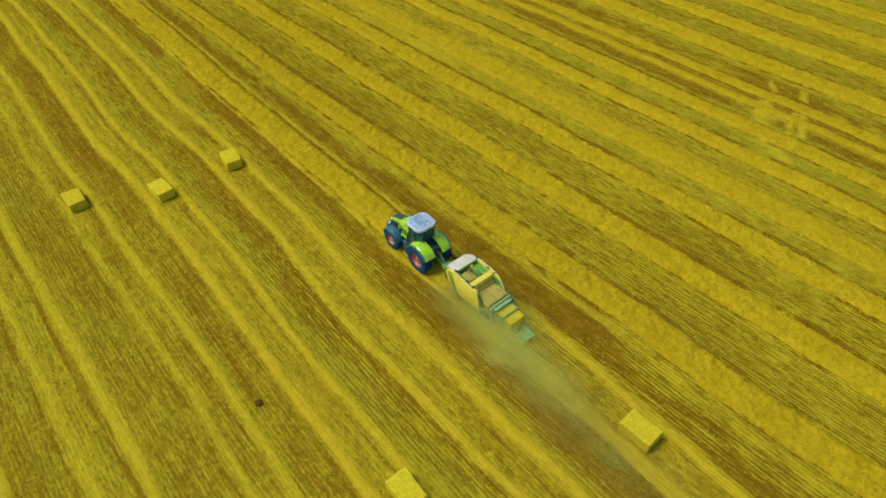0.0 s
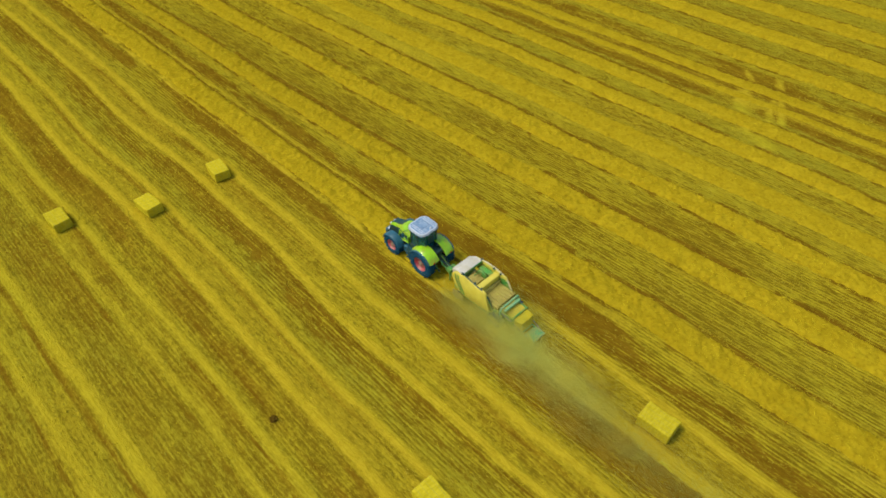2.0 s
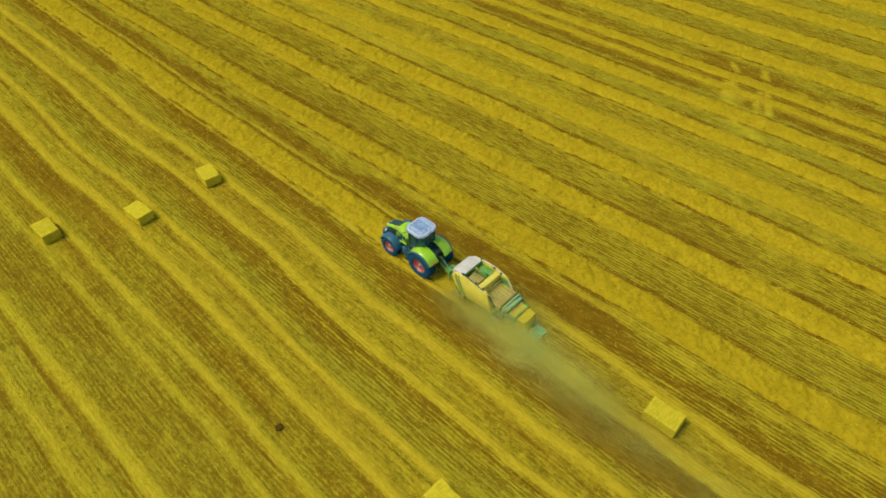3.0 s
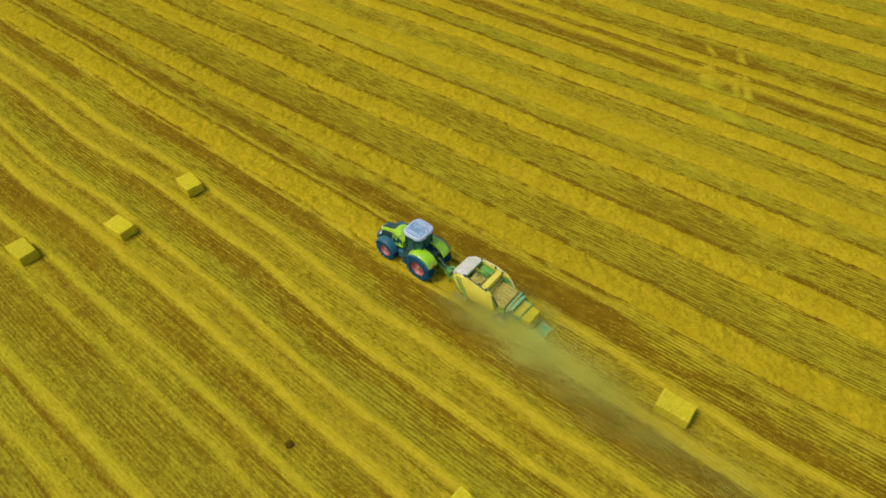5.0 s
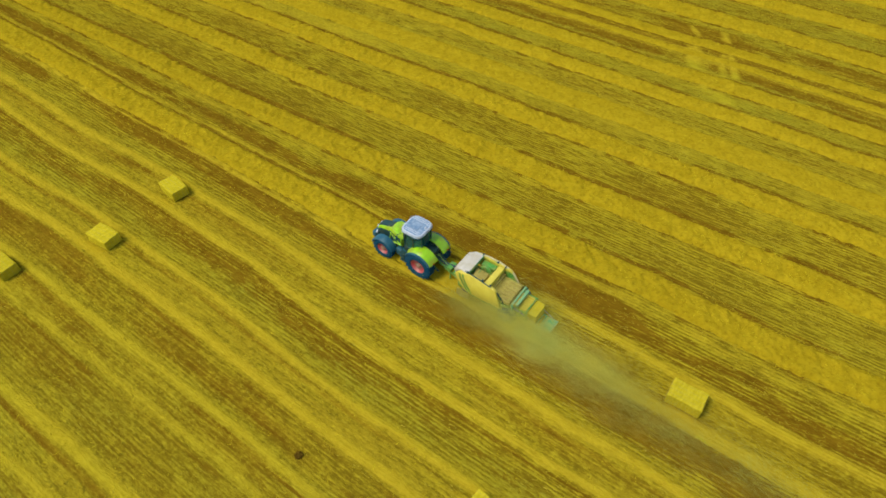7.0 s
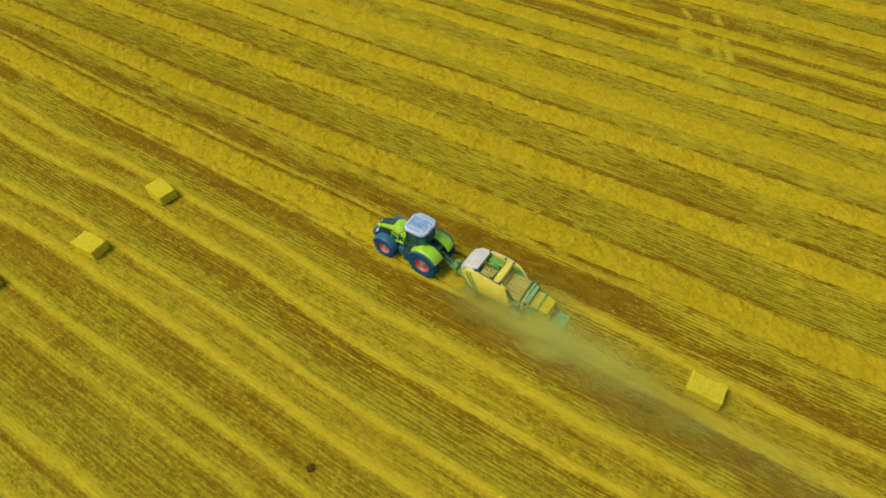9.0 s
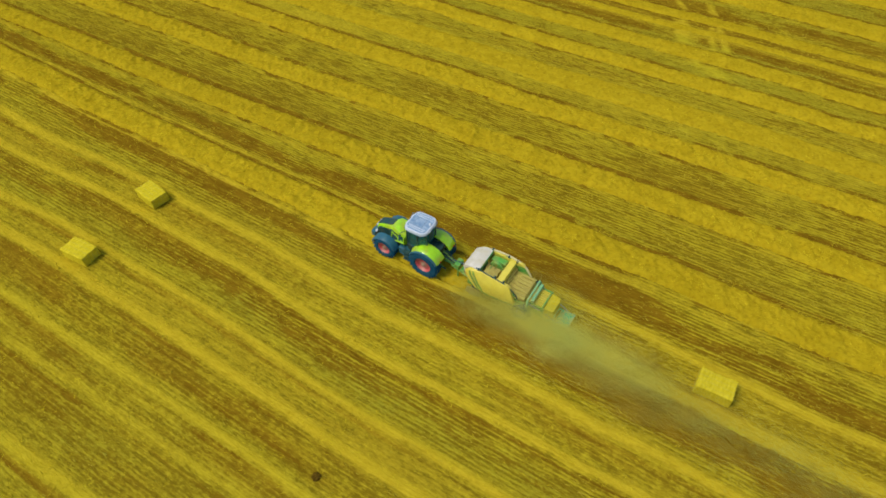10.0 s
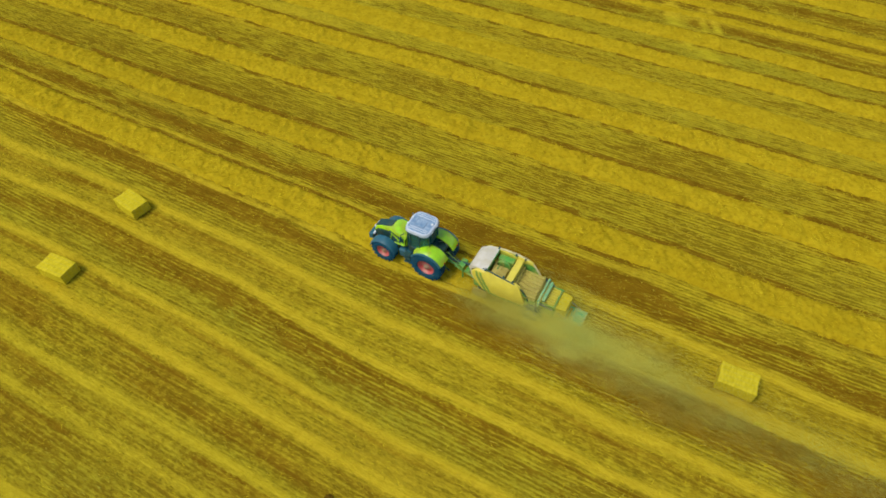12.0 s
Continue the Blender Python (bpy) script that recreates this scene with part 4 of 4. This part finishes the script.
        bm = bmesh.new()
        box(bm, x - 0.08, x + 0.08, -0.28, 0.55, 1.56, 1.62 + 0.02 * (k % 2), 0.03)
        tube(bm, [(x, 0.50, 1.60), (x, 0.90, 1.72)], 0.03, 6)
        part("knotter", bm, M_TAN, ba, "dusty knotter unit")
    # pale green hoop over the chamber
    bm = bmesh.new()
    tube(bm, [(-0.78, -0.52, 0.62), (-0.80, -0.50, 1.45), (-0.72, -0.50, 1.62), (0.72, -0.50, 1.62), (0.80, -0.50, 1.45), (0.78, -0.52, 0.62)], 0.07, 8)
    part("hoop", bm, M_HOOP, ba, "green tubular hoop across the chamber", True)
    bm = bmesh.new()
    box(bm, -0.66, 0.66, -0.78, -0.60, 1.40, 1.56, 0.03)
    part("tension_beam", bm, M_HOOP, ba, "dusty green tension beam")
    for k in range(7):
        x = -0.48 + 0.16 * k
        bm = bmesh.new()
        box(bm, x - 0.03, x + 0.03, -1.30, -0.45, 1.30, 1.36, 0.012)
        part("slat", bm, M_YELLOW, ba, "cream-yellow chamber slat")
    bm = bmesh.new()
    box(bm, -0.62, 0.62, -1.36, -1.28, 1.28, 1.38, 0.012)
    part("slat_bar", bm, M_GREEN, ba)
    for s in (-1, 1):
        bm = bmesh.new()
        box(bm, s * 0.59, s * 0.66, -1.40, -0.3, 0.45, 1.30, 0.02)
        part("tension_door", bm, M_GREEN, ba, "green chamber side")
        bm = bmesh.new()
        tube(bm, [(s * 0.74, -0.50, 1.30), (s * 0.68, -1.25, 1.05)], 0.045)
        part("tension_ram", bm, M_STEEL, ba, "steel tension ram")
        bm = bmesh.new()
        tube(bm, [(s * 0.50, -1.2, 0.40), (s * 0.50, -2.0, 0.38), (s * 0.48, -2.58, 0.36)], 0.045)
        part("chute_rail", bm, M_BRIGHT, ba, "bright green chute rail")
        bm = bmesh.new()
        tube(bm, [(s * 0.60, -1.3, 0.95), (s * 0.53, -2.50, 0.42)], 0.025)
        part("chute_chain", bm, M_STEEL, ba, "chute support chain")
    for k in range(5):
        y = -1.42 - 0.24 * k
        bm = bmesh.new()
        tube(bm, [(-0.48, y, 0.37), (0.48, y, 0.37)], 0.045, 10)
        part("chute_roller", bm, M_BRIGHT, ba, "bright green chute roller", True)
    # folding end of the chute: a frame with two dark plates
    end = bmesh.new()
    for x0, x1, y0, y1 in ((-0.50, 0.50, -2.32, -2.22), (-0.50, 0.50, -2.88, -2.78), (-0.50, -0.40, -2.78, -2.32), (0.40, 0.50, -2.78, -2.32), (-0.05, 0.05, -2.78, -2.32)):
        box(end, x0, x1, y0, y1, 0.36, 0.46, 0.02)
    end = part("chute_end", end, M_HOOP, ba, "pale green chute end frame")
    for x in (-0.225, 0.225):
        bm = bmesh.new()
        box(bm, x - 0.17, x + 0.17, -2.77, -2.33, 0.37, 0.40, 0.005)
        part("chute_plate", bm, M_BRIGHT, end, "bright green plate in the chute end")
    bm = bmesh.new()
    tube(bm, [(-0.86, -0.25, 0.54), (0.86, -0.25, 0.54)], 0.09, 12)
    part("axle", bm, M_DARK, ba, smooth=True)
    # tongue
    bm = bmesh.new()
    for s in (-1, 1):
        tube(bm, [(s * 0.50, 3.2, 0.85), (s * 0.10, 4.7, 0.70)], 0.07)
    tube(bm, [(0, 4.6, 0.70), (0, 5.2, 0.68)], 0.06)
    box(bm, -0.38, 0.38, 3.7, 3.95, 0.74, 0.95, 0.02)
    tongue = part("drawbar", bm, M_GREEN, ba, "green drawbar")
    bm = bmesh.new()
    tube(bm, [(0, 3.5, 1.2), (0, 4.3, 1.05), (0, 5.4, 0.95)], 0.075, 10)
    part("drive_shaft", bm, M_DARK, tongue, "dark drive shaft guard", True)
    bm = bmesh.new()
    box(bm, -0.28, 0.28, 4.05, 4.40, 0.85, 1.12, 0.05)
    part("hose_block", bm, M_GREEN, tongue, "green hose holder")
    bm = bmesh.new()
    tube(bm, [(-0.34, 4.1, 0.30), (-0.34, 4.1, 1.15)], 0.05)
    part("parking_stand", bm, M_GREEN, tongue)
    # pick-up reel
    bm = bmesh.new()
    tube(bm, [(-0.98, 2.75, 0.36), (0.98, 2.75, 0.36)], 0.24, 16)
    pu = part("pickup_reel", bm, M_DARK, ba, "dark pick-up reel near the ground", True)
    for k in range(16):
        x = -0.94 + 1.88 * k / 15
        bm = bmesh.new()
        arch(bm, x - 0.012, x + 0.012, 0.27, 0.012, -30, 170, 8)
        bm.transform(Matrix.Translation((0, 2.75, 0.36)))
        part("tine_band", bm, M_STEEL, pu)
    for s in (-1, 1):
        bm = bmesh.new()
        prism(bm, [(2.3, 0.25), (2.3, 0.80), (3.1, 0.80), (3.2, 0.3), (2.9, 0.12)], s * 1.01, s * 1.05, 0.01)
        part("pickup_end", bm, M_TAN, pu, "dusty end plate")
    return ba


# ---- straw bales ----
def bale_mesh(length, width, height, seed):
    bm = bmesh.new()
    box(bm, -width / 2, width / 2, -length / 2, length / 2, 0, height, 0.06)
    bmesh.ops.subdivide_edges(bm, edges=bm.edges[:], cuts=2, use_grid_fill=True)
    bmesh.ops.triangulate(bm, faces=bm.faces[:])
    bmesh.ops.subdivide_edges(bm, edges=[e for e in bm.edges if e.calc_length() > 0.22], cuts=1, use_grid_fill=True)
    bmesh.ops.triangulate(bm, faces=bm.faces[:])
    for v in bm.verts:
        p = v.co * 2.6 + Vector((seed * 7.1, seed * 3.3, 0))
        k = noise.noise(p) * 0.022 + noise.noise(p * 3.1) * 0.016
        flake = 0.018 * math.sin(v.co.y * 2 * math.pi / 0.34 + seed)
        d = Vector((v.co.x / width * 2, v.co.y / length * 2, (v.co.z / height - 0.5) * 2))
        v.co += Vector((d.x * (k + flake), d.y * k, d.z * (k + flake) if v.co.z > 0.2 else 0))
    return bm


def build_bale(m, seed, label, length=1.82, width=1.20, height=0.74):
    body = bale_mesh(length, width, height, seed)
    e = thing("straw_bale", m, label, "straw bale", "straw bales in the field")
    part("body", body, M_BALE, e)
    for k in range(4):
        x = width * (-0.36 + 0.24 * k)
        bm = bmesh.new()
        y, z = length / 2 + 0.035, height + 0.025
        tube(bm, [(x, -y + 0.02, 0.05), (x, -y, z - 0.06), (x, -y + 0.06, z), (x, 0, z + 0.01), (x, y - 0.06, z), (x, y, z - 0.06), (x, y - 0.02, 0.05)], 0.009, 5)
        part("twine", bm, M_TWINE, e, "thin baling twine")
    return e


# ---- dust and chaff blown out by the baler ----
def grains(name, clouds, rng, material, words):
    c = np.concatenate(clouds)
    k = len(c)
    v = c[:, None, :] + rng.uniform(0.0032, 0.0062, (k, 1, 1)) * rng.normal(0, 1, (k, 3, 3))
    ob = array_mesh(name, v.reshape(-1, 3), np.arange(3 * k).reshape(-1, 3), material)
    return tagged(ob, words, "dust", kind="stuff")


def build_dust():
    rng = np.random.default_rng(4)
    pale, trail = [], []

    def cloud(into, n, x, y, z, sx, sy, sz, seed, gaps=0.38, gain=3.4):
        """n grains round a middle, torn into wisps."""
        p = np.stack([rng.normal(x, sx, n), rng.normal(y, sy, n), z + rng.normal(0, sz, n)], -1)
        wisp = layers(p[:, 0] / 0.9 + 0.15 * p[:, 1] + 7 * seed, p[:, 1] / 2.2 + 0.5 * p[:, 2], 500 + seed, 4, 0.6)
        into.append(p[(p[:, 2] > 0.03) & (rng.random(n) < gain * (wisp - gaps))])

    # puffs rolling back from the wheels, growing and thinning
    for k in range(14):
        s = (k + 0.5) / 14
        y = 36.2 - 7.4 * s + rng.normal(0, 0.25)
        x = 16.62 - 0.35 * s + rng.normal(0, 0.12 + 0.22 * s)
        size = (0.48 + 0.40 * s) * rng.uniform(0.8, 1.3)
        thick = 0.75 + 0.35 * math.exp(-((s - 0.52) / 0.28) ** 2)
        cloud(pale if s > 0.2 else trail, int(165000 * thick), x, y, 0.75 + 0.2 * s, size, size * 1.6, size * 0.7, k)
    # the pale core blown off the chute
    for k in range(9):
        s = k / 8
        cloud(pale, int(44000 * (1 - 0.5 * s)), 16.95 - 0.7 * s, 32.2 - 6.0 * s, 0.9, 0.26 + 0.24 * s, 0.75, 0.32, 40 + k, 0.25)
    # streaks left hanging far behind, along the wheel line and beside it
    for k in range(16):
        s = (k + 0.5) / 16
        size = (0.55 + 0.65 * s) * rng.uniform(0.8, 1.25)
        cloud(trail, int(95000 * (1 - 0.45 * s)), 16.3 - 0.9 * s + rng.normal(0, 0.35), 29.5 - 13.5 * s, 0.6, size, size * 2.0, 0.35, 70 + k, 0.36, 3.0)
    # a thin veil over the back of the baler
    cloud(trail, 230000, 17.1, 33.0, 1.1, 0.85, 1.5, 0.55, 60, 0.30, 1.9)
    cloud(pale, 90000, 17.8, 33.7, 1.95, 0.6, 0.9, 0.35, 61, 0.30, 1.6)
    cloud(trail, 70000, 18.8, 31.8, 0.8, 0.5, 1.0, 0.4, 62, 0.30, 1.8)
    # low dust raised by the tractor's wheels and the pick-up
    cloud(trail, 150000, 16.25, 36.3, 0.35, 0.6, 1.0, 0.32, 63, 0.30, 1.9)
    cloud(trail, 60000, 19.6, 36.4, 0.3, 0.5, 1.0, 0.25, 64, 0.32, 1.6)
    grains("dust", pale, rng, M_DUST, "pale dust puffing out beside and behind the baler")
    grains("dust_trail", trail, rng, M_TRAIL, "thin yellow-green dust hanging over the straw behind the baler")


TRACTOR_AT, BALER_AT = (17.83, 39.8, 0.0), (17.95, 33.85, 0.0)
build_tractor(pose(*TRACTOR_AT))
build_baler(pose(*BALER_AT))
for x, y, turn, seed, words in (
        (13.05, 58.4, -8, 1, "yellow rectangular straw bale lying on the stubble"),
        (7.4, 58.3, 4, 2, "yellow rectangular straw bale lying on a straw line"),
        (2.15, 61.3, 1, 3, "yellow rectangular straw bale lying on trampled stubble"),
        (7.05, 28.4, -3, 4, "yellow rectangular straw bale lying beside a straw line"),
        (18.05, 23.2, 2, 5, "freshly dropped straw bale behind the baler")):
    build_bale(pose(x, y, 0.02, 0, 0, turn), seed, words)
build_bale(pose(17.95, 32.80, 0.42), 6, "finished straw bale sliding out onto the baler chute", 1.75, 1.10, 0.82)
build_dust()


# ---- odd clumps on the field ----
def build_clump(m, seed, size, material, label, category, name):
    rng = np.random.default_rng(seed)
    bm = bmesh.new()
    bmesh.ops.create_icosphere(bm, subdivisions=3, radius=size)
    for v in bm.verts:
        k = noise.noise(v.co * (2.2 / size) + Vector((seed, 0, 0)))
        v.co *= 1 + 0.55 * k
        v.co.z = max(v.co.z * 0.55, -0.03)
    for k in range(60):
        a, r = rng.uniform(0, 2 * math.pi), rng.uniform(0.3, 1.0) * size
        c = Vector((r * math.cos(a), r * math.sin(a), rng.uniform(0.1, 0.5) * size))
        t = c + Vector(rng.normal(0, 1, 3)) * size * 0.5
        w = Vector(rng.normal(0, 1, 3)) * 0.012
        bm.faces.new([bm.verts.new(q) for q in (c - w, c + w, Vector((t.x, t.y, abs(t.z))))])
    ob = part(name, bm, material)
    ob.matrix_world = m
    return tagged(ob, label, category)


build_clump(pose(4.12, 37.6, 0.04), 3, 0.20, M_CLOD, "dark tangled clod of earth and straw on the stubble", "clod", "earth_clod")


def build_scrap(m):
    """A curled strip of pale straw mat."""
    bm = bmesh.new()
    rows = []
    for k in range(11):
        s = k / 10
        w = 0.13 * math.sin(math.pi * (0.12 + 0.76 * s))
        c = Vector((0.30 * math.sin(2.2 * s), -0.36 + 0.72 * s, 0.03 + 0.20 * s * s))
        rows.append([bm.verts.new(c + Vector((q * w, 0.3 * q * w, dz + 0.03 * abs(q)))) for q, dz in ((-1, 0.0), (0, 0.02), (1, 0.0), (0, -0.02))])
    for r, q in zip(rows, rows[1:]):
        for k in range(4):
            bm.faces.new((r[k], r[(k + 1) % 4], q[(k + 1) % 4], q[k]))
    bm.faces.new(rows[0][::-1])
    bm.faces.new(rows[-1])
    ob = part("straw_scrap", bm, M_BALE, None, "", True)
    ob.matrix_world = m
    return tagged(ob, "pale curled scrap of pressed straw on the stubble", "straw scrap")


build_scrap(pose(16.2, 21.6, 0.03, 0, 0, 25))
